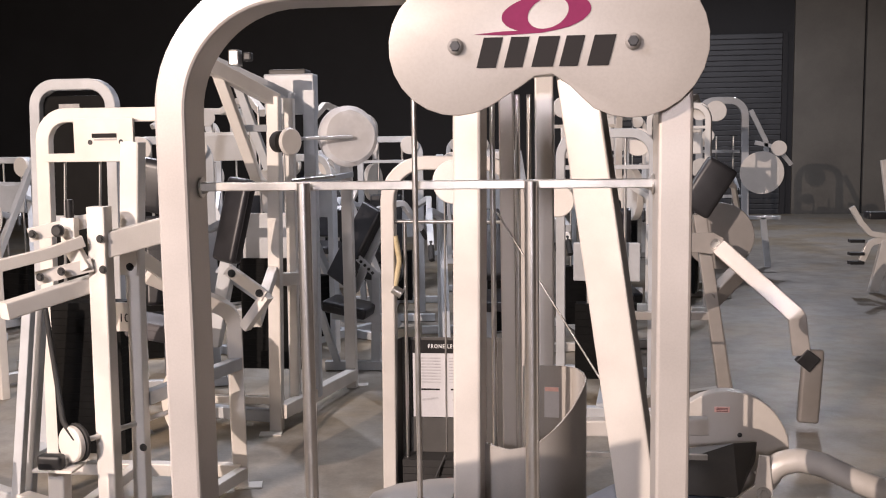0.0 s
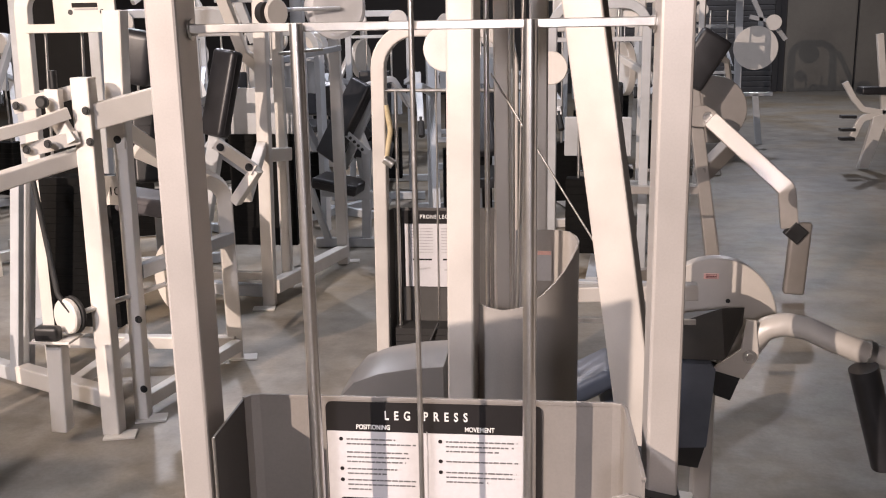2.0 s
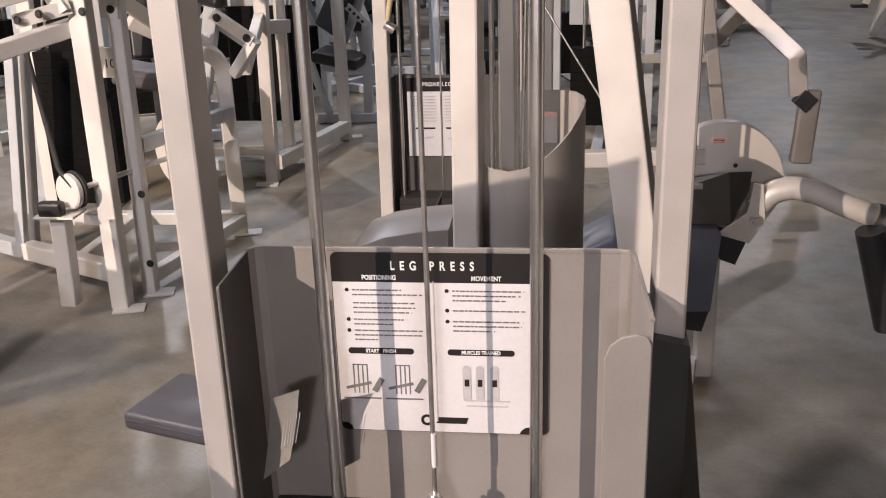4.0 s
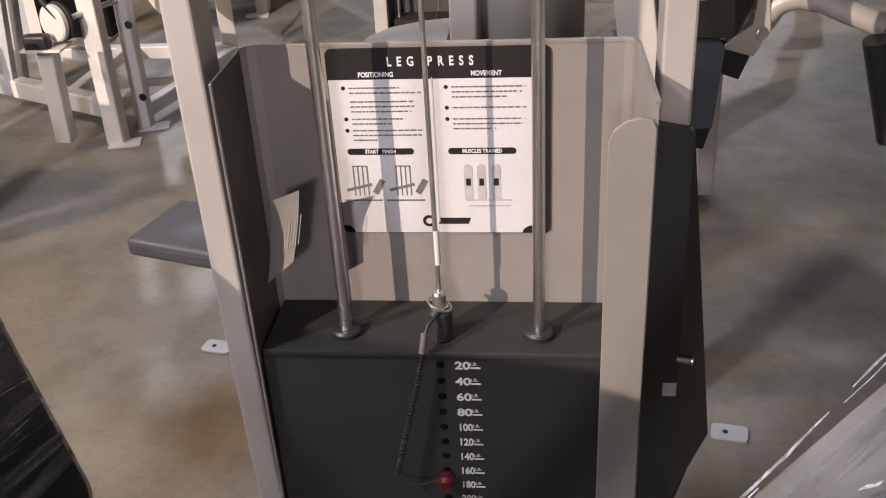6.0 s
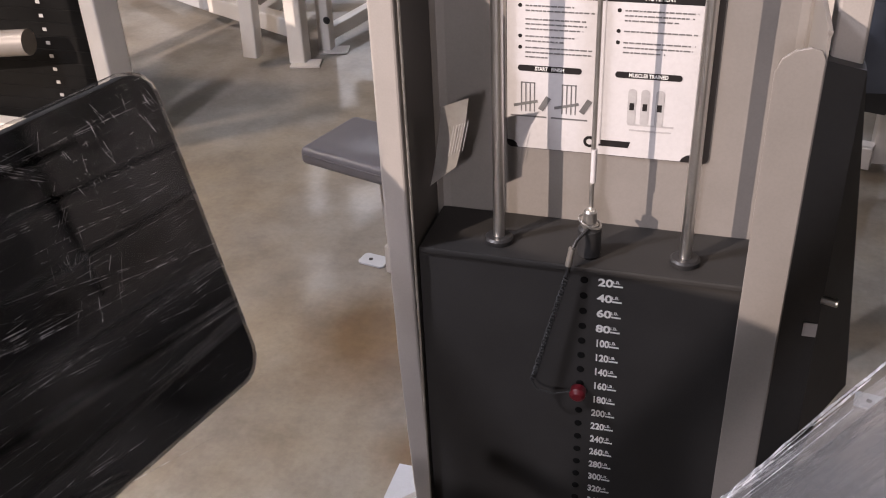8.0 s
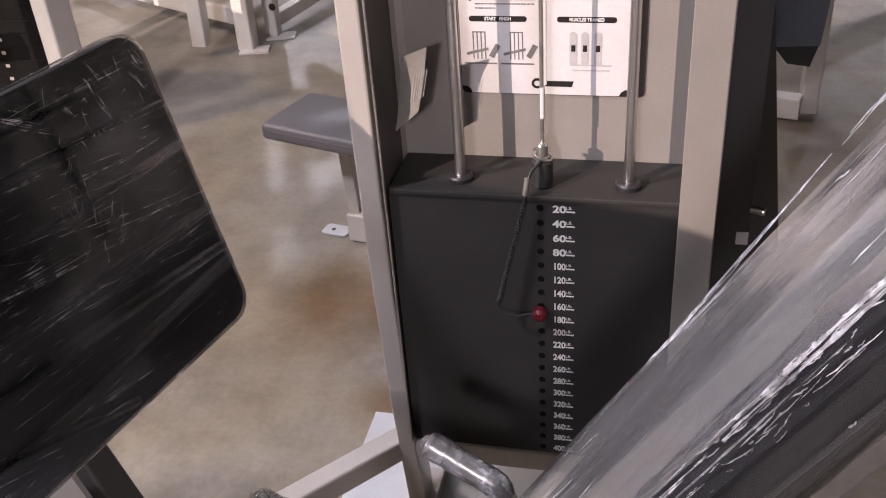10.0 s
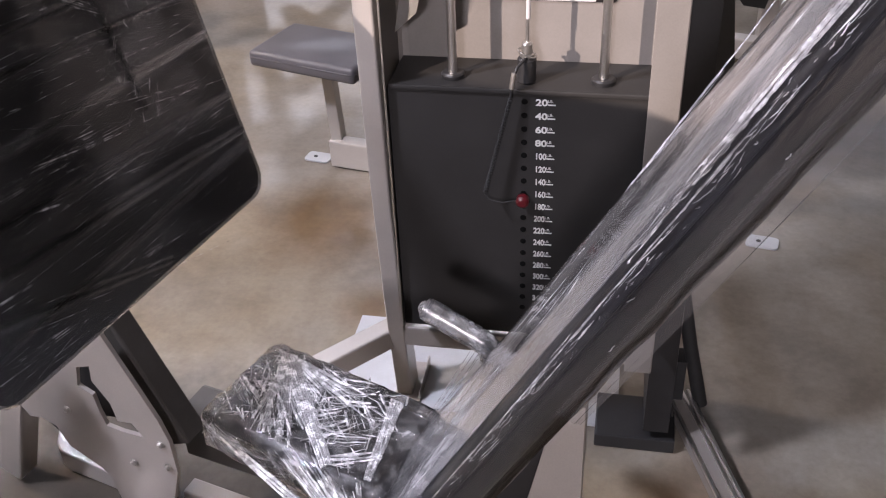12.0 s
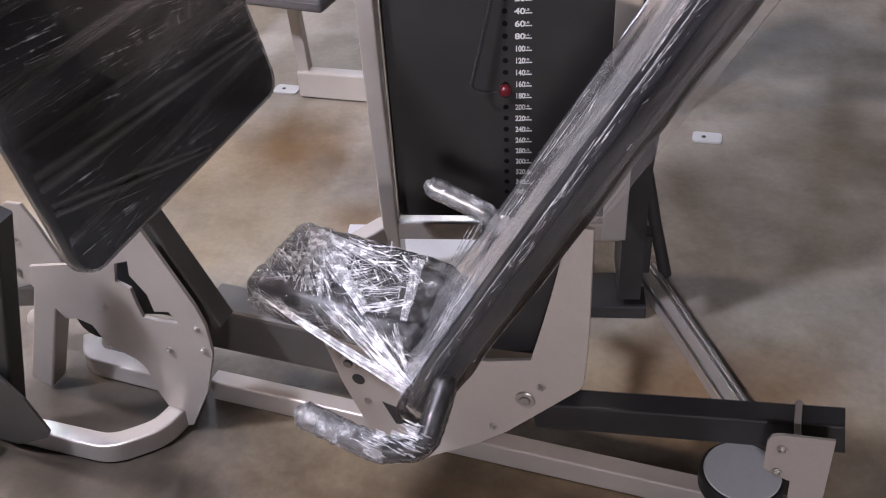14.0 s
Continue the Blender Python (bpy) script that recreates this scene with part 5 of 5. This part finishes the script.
    bar("pulley_post", [(-1.809, 2.45, 0.439), (-1.825, 2.45, 0.06)], 0.067, 0.067, WHITE, m, 0, (0, 1, 0))
    part("pulley_plate", block(0.165, 0.12, 0.01, Matrix.Translation((-1.81, 2.45, 0.447)), 0.002), WHITE, m)
    part("pillow_block", block(0.10, 0.05, 0.06, Matrix.Translation((-1.825, 2.42, 0.478)), 0.015, 3), BLACK, m, "black bearing block", True)
    part("pulley", wheel(0.072, 0.03, (-1.763, 2.47, 0.536), (0.45, 0.9, 0), edge=0.006), WHITE, m, "", True)
    part("pulley_belt", wheel(0.078, 0.018, (-1.752, 2.493, 0.536), (0.45, 0.9, 0), edge=0.004), RUBBER, m, "", True)
    rod("axle", [(-1.70, 2.47, 0.553), (-1.508, 2.9, 0.562)], 0.022, WHITE, m)
    part("cam_disc", wheel(0.154, 0.012, (-1.50, 2.93, 0.575), (0.6, 0.8, 0), sides=40), WHITE, m, "white round cam disc", True)
    bar("base_beam", [(-2.242, 2.9, 0.125), (-1.66, 2.58, 0.145)], 0.07, 0.08, WHITE, m)
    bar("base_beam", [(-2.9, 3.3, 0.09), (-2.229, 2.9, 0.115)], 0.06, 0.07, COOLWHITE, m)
    bar("base_beam", [(-1.90, 2.72, 0.15), (-1.896, 3.3, 0.15)], 0.051, 0.051, WHITE, m)
    bar("base_beam", [(-1.60, 2.72, 0.07), (-1.41, 3.45, 0.09)], 0.05, 0.06, WHITE, m)
    bar("base_beam", [(-2.3, 3.35, 0.13), (-1.425, 3.47, 0.098)], 0.06, 0.063, WHITE, m)
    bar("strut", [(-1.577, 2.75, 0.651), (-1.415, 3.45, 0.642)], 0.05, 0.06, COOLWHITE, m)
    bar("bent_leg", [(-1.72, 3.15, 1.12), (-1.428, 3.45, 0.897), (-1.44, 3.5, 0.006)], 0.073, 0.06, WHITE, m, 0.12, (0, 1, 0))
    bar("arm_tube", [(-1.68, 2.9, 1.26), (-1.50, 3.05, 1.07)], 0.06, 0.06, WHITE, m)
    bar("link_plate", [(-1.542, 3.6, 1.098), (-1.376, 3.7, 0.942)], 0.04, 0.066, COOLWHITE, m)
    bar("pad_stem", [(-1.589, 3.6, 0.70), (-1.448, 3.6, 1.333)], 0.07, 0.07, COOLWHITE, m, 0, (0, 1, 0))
    way = Vector((0.42, 0, 0.91))
    bar("pad_link", [(-1.431, 3.40, 1.113), (-1.251, 3.40, 0.985)], 0.03, 0.055, WHITE, m)
    bolts([(-1.405, 3.38, 1.095), (-1.272, 3.38, 1.0)], (0, 1, 0), m, 0.013, BLACK)
    bar("link_tube", [(-1.245, 3.42, 0.985), (-1.375, 3.46, 0.82)], 0.055, 0.05, WHITE, m)
    pad("back_pad", 0.15, 0.42, 0.075, axes((-1.447, 3.57, 1.335), (0.86, -0.5, -0.1), way), BLACKVINYL, m, "black upright pad", 0.025)
    pad("seat_pad", 0.30, 0.28, 0.08, axes((-1.66, 3.15, 0.87), (1, 0.3, -0.25), (-0.3, 1, 0)), VINYL, m, "slate seat pad", 0.025)
    plate = part("number_plate", block(0.10, 0.006, 0.12, Matrix.Translation((-1.63, 2.70, 1.005))), WHITE, m, "white plate marked 10")
    words("number", "10", 0.05, at_front(-1.628, 2.696, 1.0), INK, plate)
    part("dark_pad", block(0.17, 0.12, 0.25, Matrix.Translation((-1.75, 3.32, 1.52)) @ pose(0, 0, 0, 0, 12, 0), 0.04, 3), BLACKVINYL, m, "black shoulder pad", True)
    for x, y, a in ((-1.62, 2.53, 15), (-1.56, 2.71, 15), (-1.40, 3.51, 15)):
        foot(m, x, y, a)
    return m


chest_machine()


def arched_tower():
    m = thing("arched_tower", "tall grey-white arched tower with a black back panel", "exercise machine")
    bar("arch", [(-2.80, 4.1, 0.0), (-2.74, 4.1, 2.05), (-2.30, 4.1, 2.05), (-2.34, 4.1, 0.0)], 0.06, 0.07, COOLWHITE, m, 0.12, (0, 1, 0))
    panel = part("back_panel", block(0.42, 0.02, 1.5, Matrix.Translation((-2.54, 4.12, 1.24)), 0.006), DARKSTACK, m, "black upright panel")
    part("printed_mark", block(0.12, 0.002, 0.03, Matrix.Translation((-2.56, 4.108, 1.93))), GREYINK, panel)
    bar("tie", [(-2.78, 4.1, 1.30), (-2.33, 4.1, 1.30)], 0.04, 0.05, COOLWHITE, m)
    for x in (-2.78, -2.32):
        part("floor_foot", block(0.10, 0.5, 0.02, Matrix.Translation((x, 4.1, 0.01)), 0.003), COOLWHITE, m)
    return m


arched_tower()


def low_machine():
    m = thing("low_selector_machine", "low white machine with a black weight stack beside the floor aisle", "exercise machine")
    bar("post", [(-1.925, 1.625, 0.006), (-1.925, 1.625, 0.80)], 0.085, 0.10, WHITE, m, 0, (0.35, 1, 0))
    bar("rear_post", [(-2.60, 1.80, 0.006), (-2.60, 1.80, 0.80)], 0.085, 0.10, WHITE, m, 0, (0.35, 1, 0))
    bar("base_beam", [(-2.75, 1.60, 0.05), (-1.90, 1.56, 0.05)], 0.07, 0.08, WHITE, m)
    bolts([(-2.22, 1.54, 0.06)], (0, 1, 0), m, 0.011, BLACK)
    for i in range(14):
        plate = part("weight_plate", block(0.50, 0.16, 0.049, Matrix.Translation((-2.265, 1.74, 0.725 - 0.05 * i)), 0.001, 1), DARKSTACK, m)
        part("number", block(0.016, 0.001, 0.012, Matrix.Translation((-2.20, 1.6595, 0.725 - 0.05 * i))), GREYINK, plate)
    rod("roller", [(-2.62, 1.46, 0.40), (-2.16, 1.52, 0.43)], 0.09, SHROUD, m, 0, "grey foam roller", 20)
    bar("roller_arm", [(-2.60, 1.80, 0.40), (-2.60, 1.47, 0.40)], 0.05, 0.05, WHITE, m)
    part("floor_foot", block(0.15, 0.12, 0.008, Matrix.Translation((-1.925, 1.60, 0.004)), 0.001), WHITE, m)
    return m


low_machine()


def row_machine():
    m = thing("cable_tower_machine", "white cable machine with a film-wrapped cam disc", "exercise machine")
    bar("front_post", [(-1.49, 4.45, 1.98), (-1.535, 4.45, 0.006)], 0.074, 0.074, WHITE, m, 0, (0, 1, 0))
    bar("inner_post", [(-1.472, 4.7, 1.98), (-1.485, 4.7, 0.05)], 0.058, 0.058, WHITE, m, 0, (0, 1, 0))
    bar("rear_post", [(-1.308, 5.5, 1.70), (-1.304, 5.5, 0.006)], 0.074, 0.074, WHITE, m, 0, (0, 1, 0))
    bar("base_beam", [(-1.503, 4.45, 0.12), (-1.293, 5.5, 0.10)], 0.07, 0.084, WHITE, m)
    bar("base_beam", [(-2.1, 4.5, 0.179), (-1.533, 4.5, 0.174)], 0.045, 0.045, WHITE, m)
    bar("base_beam", [(-2.1, 4.6, 0.08), (-1.538, 4.5, 0.077)], 0.07, 0.07, COOLWHITE, m)
    bar("tie", [(-1.54, 4.5, 0.907), (-1.442, 4.7, 0.89)], 0.06, 0.079, WHITE, m)
    bar("top_beam", [(-1.80, 3.9, 2.19), (-1.485, 4.47, 1.958)], 0.06, 0.08, WHITE, m)
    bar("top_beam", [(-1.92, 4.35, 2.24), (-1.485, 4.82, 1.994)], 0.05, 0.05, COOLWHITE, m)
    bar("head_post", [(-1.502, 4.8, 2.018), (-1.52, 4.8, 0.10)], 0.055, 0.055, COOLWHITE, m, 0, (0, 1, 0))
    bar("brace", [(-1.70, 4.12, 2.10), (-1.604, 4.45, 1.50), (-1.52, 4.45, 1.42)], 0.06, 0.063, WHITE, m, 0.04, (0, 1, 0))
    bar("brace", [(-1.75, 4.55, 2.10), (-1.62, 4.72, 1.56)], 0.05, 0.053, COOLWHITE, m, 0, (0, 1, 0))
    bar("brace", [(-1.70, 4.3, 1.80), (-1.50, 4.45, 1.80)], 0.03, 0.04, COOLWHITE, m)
    bar("diagonal", [(-1.404, 3.72, 0.80), (-1.52, 4.42, 0.97)], 0.055, 0.063, WHITE, m)
    part("pulley", wheel(0.078, 0.035, (-1.375, 4.35, 1.72), (1, -0.7, 0), edge=0.008), WHITE, m, "", True)
    part("pulley_hub", wheel(0.06, 0.05, (-1.425, 4.325, 1.72), (1, -0.7, 0)), RUBBER, m, "dark toothed pulley", True)
    rod("axle", [(-1.40, 4.38, 1.735), (-1.08, 4.66, 1.745)], 0.022, COOLWHITE, m)
    cam = part("cam_disc", wheel(0.15, 0.05, (-1.13, 4.74, 1.752), (0.6, -1, 0.05), edge=0.02, sides=40), WHITE, m, "pale cam disc under cloudy film", True)
    part("cam_hub", wheel(0.05, 0.06, (-1.15, 4.70, 1.758), (0.6, -1, 0.05), edge=0.012), SILVER, cam, "", True)
    bag = wheel(0.182, 0.10, (-1.12, 4.72, 1.750), (0.6, -1, 0.05), edge=0.03, sides=48)
    for v in bag.verts:
        v.co += Vector((1, 1, 1)) * 0.006 * noise.noise(v.co * 9)
    part("film_bag", bag, CLOUDY, cam, "cloudy film wrapped round the disc", True)
    bar("cam_post", [(-1.393, 4.9, 2.038), (-1.41, 4.9, 0.10)], 0.076, 0.076, COOLWHITE, m, 0, (0, 1, 0))
    part("stack_shield", block(0.32, 0.12, 0.25, Matrix.Translation((-1.54, 5.0, 2.02)), 0.01), COOLWHITE, m, "white top shield")
    part("shield_cap", block(0.24, 0.14, 0.05, Matrix.Translation((-1.55, 5.02, 2.15)), 0.012), DARKSHROUD, m)
    part("adjuster", block(0.06, 0.08, 0.09, Matrix.Translation((-1.66, 4.3, 2.19)), 0.01), STEEL, m)
    part("adjuster", block(0.05, 0.05, 0.05, Matrix.Translation((-1.60, 4.34, 2.20)), 0.01), BLACK, m)
    rod("lever", [(-1.44, 4.6, 1.49), (-1.226, 4.8, 1.508)], 0.02, STEEL, m)
    bar("rail", [(-1.545, 4.8, 1.436), (-1.275, 5.5, 1.498)], 0.036, 0.036, COOLWHITE, m)
    part("stack_panel", block(0.46, 0.02, 0.30, Matrix.Translation((-1.66, 5.0, 1.12)), 0.004), COOLWHITE, m)
    stack_of(18, 0.42, 0.14, 0.04, -1.69, 5.02, 0.98, m)
    for x in (-1.76, -1.60):
        rod("guide_rod", [(x, 5.0, 1.95), (x, 5.0, 0.95)], 0.016, CHROME, m)
    for x, y in ((-1.55, 4.37), (-1.27, 5.57)):
        foot(m, x, y, 10)
    return m


row_machine()


def incline_bench():
    m = thing("incline_bench", "white adjustable bench with a tilted black back pad and black seat", "bench")
    way = Vector((0.46, 0.1, 0.88))
    pad("back_pad", 0.24, 0.62, 0.08, axes((-1.36, 6.0, 0.965), (0.70, -0.70, -0.28), way), BLACKVINYL, m, "black tilted back pad", 0.025)
    pad("seat_pad", 0.34, 0.30, 0.085, axes((-1.41, 5.95, 0.50), (0.97, -0.1, -0.18), (0.1, 1, 0.02)), BLACKVINYL, m, "black seat pad", 0.025)
    adjuster = bar("adjuster_plate", [(-1.33, 5.9, 0.875), (-1.19, 5.93, 0.735)], 0.02, 0.05, COOLWHITE, m)
    bolts([(-1.33 + 0.028 * i, 5.885, 0.875 - 0.028 * i) for i in range(5)], (0, 1, 0), adjuster, 0.008, BLACK)
    bar("back_bar", [(-1.13, 6.1, 1.18), (-1.40, 6.08, 0.60)], 0.06, 0.06, COOLWHITE, m, 0, (0, 1, 0))
    bar("seat_bar", [(-1.56, 6.02, 0.43), (-1.18, 6.05, 0.40)], 0.06, 0.07, COOLWHITE, m)
    bar("post", [(-1.22, 6.05, 0.74), (-1.24, 6.05, 0.04)], 0.065, 0.065, COOLWHITE, m, 0, (0, 1, 0))
    bar("front_leg", [(-1.65, 6.0, 0.47), (-1.60, 6.0, 0.30), (-1.52, 6.02, 0.04)], 0.05, 0.05, COOLWHITE, m, 0.06, (0, 1, 0))
    bar("base_rail", [(-1.62, 6.02, 0.04), (-0.95, 6.05, 0.04)], 0.06, 0.07, COOLWHITE, m)
    bar("cross_foot", [(-1.0, 5.75, 0.03), (-1.0, 6.35, 0.03)], 0.06, 0.055, COOLWHITE, m)
    return m


incline_bench()


# ---- rowing arm machine beyond the aisle ----
def arm_machine():
    m = thing("arm_machine", "silver machine with a bent lever arm beside the aisle", "exercise machine")
    bar("post", [(0.99, 5.0, 1.25), (1.18, 5.0, 0.02)], 0.078, 0.07, SILVER, m, 0, (0, 1, 0))
    bar("post", [(1.13, 5.4, 0.72), (1.25, 5.4, 0.02)], 0.066, 0.066, SILVER, m, 0, (0, 1, 0))
    part("cam_disc", wheel(0.214, 0.06, (1.169, 5.35, 1.082), (0.15, 1, 0), sides=40), SHROUD, m, "", True)
    part("bracket", slab([(0.93, 1.14), (1.06, 1.145), (1.12, 1.11), (1.12, 1.05), (1.06, 1.015), (0.93, 1.03)], 0.02, at_front(0, 4.9, 0), 0.003), SILVER, m)
    bolts([(1.072, 4.885, 1.078)], (0, 1, 0), m, 0.02, CHROME)
    bar("lever_arm", [(1.086, 4.85, 1.066), (1.51, 4.7, 0.676), (1.539, 4.7, 0.45)], 0.10, 0.05, SILVER, m, 0.05, (0, 1, 0), "bent silver lever arm")
    part("arm_end", block(0.10, 0.06, 0.10, Matrix.Translation((1.575, 4.7, 0.42)) @ pose(0, 0, 0, 0, 40, 0), 0.006), BLACK, m)
    part("hand_pad", block(0.12, 0.06, 0.44, Matrix.Translation((1.60, 4.72, 0.26)) @ pose(0, 0, 0, 0, 3, 0), 0.02, 3), SHROUD, m, "grey hand pad under cloudy film", True)
    bar("strut", [(1.064, 5.0, 0.712), (1.26, 5.2, 0.861)], 0.08, 0.10, SILVER, m)
    part("back_pad", block(0.20, 0.10, 0.34, Matrix.Translation((1.04, 5.0, 1.41)) @ pose(0, 0, 0, 0, 32, 0), 0.03, 3), BLACKVINYL, m, "black tilted pad", True)
    bar("base_rail", [(0.55, 5.0, 0.05), (1.25, 5.4, 0.05)], 0.06, 0.07, SILVER, m)
    bar("tie", [(0.50, 5.0, 0.62), (1.05, 5.0, 0.62)], 0.05, 0.05, SILVER, m)
    return m


arm_machine()


def rack():
    y = 12.3
    m = thing("tower_rack", "tall grey-white arched machine by the roller door", "exercise machine")
    bar("arch", [(1.99, y, 0.0), (1.97, y, 2.224), (2.561, y, 2.213), (2.597, y, 0.0)], 0.09, 0.06, COOLWHITE, m, 0.2, (0, 1, 0))
    bar("crossbar", [(1.89, y, 1.553), (2.50, y, 1.546)], 0.04, 0.04, COOLWHITE, m)
    bar("crossbar", [(1.93, y, 0.95), (2.58, y, 0.95)], 0.04, 0.04, COOLWHITE, m)
    bar("side_shelf", [(2.56, y, 0.664), (3.042, y, 0.662)], 0.06, 0.05, COOLWHITE, m)
    bar("leg", [(2.82, y, 0.66), (2.90, y, 0.0)], 0.08, 0.06, COOLWHITE, m, 0, (0, 1, 0))
    bar("lever_arm", [(2.635, y, 2.086), (2.839, y, 1.675), (2.85, y, 1.45)], 0.06, 0.05, COOLWHITE, m, 0.1, (0, 1, 0))
    bar("lever_arm", [(2.70, y, 1.66), (2.99, y, 1.59), (3.17, y, 1.36)], 0.055, 0.05, COOLWHITE, m, 0.1, (0, 1, 0))
    for x, z, r in ((2.177, 2.079, 0.135), (2.08, 1.76, 0.08), (2.986, 1.583, 0.10), (2.775, 1.265, 0.28), (1.99, 1.334, 0.13)):
        part("disc", wheel(r, 0.07, (x, y - 0.1, z), (0.2, 1, 0)), WHITE, m, "", True)
    for x in (2.2, 2.42):
        rod("guide_rod", [(x, y, 1.75), (x, y, 0.5)], 0.025, CHROME, m)
    stack_of(10, 0.40, 0.16, 0.06, 2.30, y, 0.72, m)
    return m


rack()


def bike():
    m = thing("white_bench_machine", "white low machine standing beside the aisle", "exercise machine")
    y = 10.0
    bar("frame", [(3.30, y, 0.95), (3.40, y, 0.78), (3.50, y, 0.66), (3.74, y, 0.62)], 0.06, 0.06, WHITE, m, 0.08, (0, 1, 0))
    bar("mast", [(3.74, y, 0.60), (3.62, y, 1.46)], 0.07, 0.06, WHITE, m, 0, (0, 1, 0))
    bar("fork", [(3.42, y, 0.36), (3.50, y, 0.56), (3.74, y, 0.62)], 0.07, 0.05, WHITE, m, 0.1, (0, 1, 0))
    part("leg_plate", slab([(3.50, 0.02), (3.60, 0.02), (3.78, 0.62), (3.62, 0.58)], 0.08, at_front(0, y, 0), 0.004), WHITE, m)
    bar("rear_leg", [(3.70, y, 0.60), (3.98, y, 0.02)], 0.06, 0.06, WHITE, m, 0, (0, 1, 0))
    for z in (0.34, 0.44, 0.58):
        part("pedal", block(0.16, 0.10, 0.035, Matrix.Translation((3.36, y, z)), 0.008), BLACK, m)
    part("seat", block(0.34, 0.22, 0.08, Matrix.Translation((3.62, y, 0.86)), 0.025, 3), BLACKVINYL, m, "black seat", True)
    return m


bike()


# ---- rows of machines deeper in the hall ----
def far_machine(kind):
    """One of three kinds of selector machine, built round its own foot."""
    m = thing("weight_machine", ("white arched weight machine with dark pads", "grey-white cable machine with open frame", "white press machine with slanted pads")[kind], "exercise machine", "machines in rows")
    h = (1.75, 2.05, 1.6)[kind]
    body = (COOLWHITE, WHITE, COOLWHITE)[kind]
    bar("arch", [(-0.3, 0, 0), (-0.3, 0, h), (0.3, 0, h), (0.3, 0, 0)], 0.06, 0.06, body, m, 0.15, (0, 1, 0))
    bar("crossbar", [(-0.3, 0, h - 0.22), (0.3, 0, h - 0.22)], 0.03, 0.03, body, m)
    for x in (-0.12, 0.12):
        rod("guide_rod", [(x, 0, h), (x, 0, 0.4)], 0.02, CHROME, m)
    stack_of(10, 0.40, 0.14, 0.05, 0, 0, 0.63, m)
    part("shield", block(0.44, 0.02, 0.26, Matrix.Translation((0, -0.05, h - 0.36 if kind else 0.9)), 0.01), body, m)
    for y in (-0.55, 0.55):
        bar("base_foot", [(-0.45, y, 0.04), (0.45, y, 0.04)], 0.06, 0.07, body, m)
    bar("base_beam", [(0, -1.1, 0.06), (0, 0.55, 0.06)], 0.07, 0.07, body, m)
    bar("seat_post", [(0, -0.9, 0.06), (0, -0.8, 0.5)], 0.07, 0.07, body, m, 0, (0, 1, 0))
    pad("seat_pad", 0.34, 0.36, 0.08, Matrix.Translation((0, -0.85, 0.52)) @ pose(0, 0, 0, 8, 0, 0), BLACKVINYL, m, "black seat pad", 0.025)
    pad("back_pad", 0.30, 0.09, 0.62, Matrix.Translation((0, -0.58, 0.92)) @ pose(0, 0, 0, -14 if kind != 2 else -38, 0, 0), BLACKVINYL, m, "black back pad", 0.025)
    bar("back_post", [(0, -0.5, 0.06), (0, -0.52, 1.15)], 0.07, 0.07, body, m, 0, (0, 1, 0))
    for s in (-1, 1):
        bar("lever", [(s * 0.28, -0.3, 1.35 if kind == 1 else 1.1), (s * 0.42, -0.75, 1.2), (s * 0.42, -1.0, 0.95)], 0.05, 0.05, body, m, 0.08)
        rod("grip", [(s * 0.42, -0.98, 0.98), (s * 0.42, -1.08, 0.86)], 0.045, RUBBER, m)
        part("pulley", wheel(0.09, 0.03, (s * 0.2, -0.06, h - 0.06), (0, 1, 0)), WHITE, m, "", True)
    if kind == 1:
        bar("boom", [(0, 0, h), (0, -0.7, h + 0.12), (0, -1.0, h - 0.05)], 0.07, 0.07, body, m, 0.1)
        part("cam_disc", wheel(0.22, 0.06, (0.36, -0.2, 1.25), (1, 0, 0)), WHITE, m, "", True)
    if kind == 2:
        bar("brace", [(-0.3, 0, h), (-0.3, -0.8, 0.1)], 0.06, 0.06, body, m, 0, (0, 1, 0))
        bar("brace", [(0.3, 0, h), (0.3, -0.8, 0.1)], 0.06, 0.06, body, m, 0, (0, 1, 0))
    return m


spots = [(0, -2.75, 5.9, 20), (2, -1.95, 6.8, 150), (1, -3.9, 5.2, -30), (2, -0.55, 7.0, 10), (0, 0.45, 5.4, 175), (1, 0.35, 7.4, 15), (0, -1.55, 8.6, 5), (1, -3.2, 8.4, 40),
         (2, -5.0, 7.6, -20), (0, -4.3, 10.4, 10), (1, -2.4, 10.8, -15), (2, -0.6, 9.6, 20), (0, 0.6, 10.4, 0), (1, 1.35, 9.2, 160), (2, -6.0, 10.2, 30), (0, 2.15, 14.6, 10),
         (1, 1.1, 14.0, -10), (2, -3.4, 13.6, 0), (0, -1.2, 13.2, 15), (1, -5.3, 13.4, -25), (2, -7.2, 13.0, 10)]
first = {}
for kind, x, y, a in spots:
    where = pose(x, y, 0, 0, 0, a)
    if kind in first:
        copy_thing(first[kind], where)
    else:
        first[kind] = far_machine(kind)
        first[kind].matrix_basis = where


# ---- far wall ----
def roller_door():
    m = thing("roller_door", "dark corrugated steel roller door in the far wall", "roller door", kind="structure")
    for i in range(34):
        part("slat", block(3.7, 0.05, 0.118, Matrix.Translation((3.25, 21.94, 0.06 + 0.12 * i)), 0.018, 2), DOORMETAL, m)
    for x in (1.36, 5.14):
        part("door_rail", block(0.12, 0.12, 4.1, Matrix.Translation((x, 21.92, 2.05)), 0.01), DARKWALL, m)
    return m


roller_door()
for x0, x1 in ((5.35, 6.85), (6.9, 9.6), (9.65, 13.9)):
    tagged(part("wall_panel", block(x1 - x0, 0.08, 5.6, Matrix.Translation(((x0 + x1) / 2, 21.95, 2.8)), 0.01), TANWALL), "tan painted wall panel", "", "", "structure")
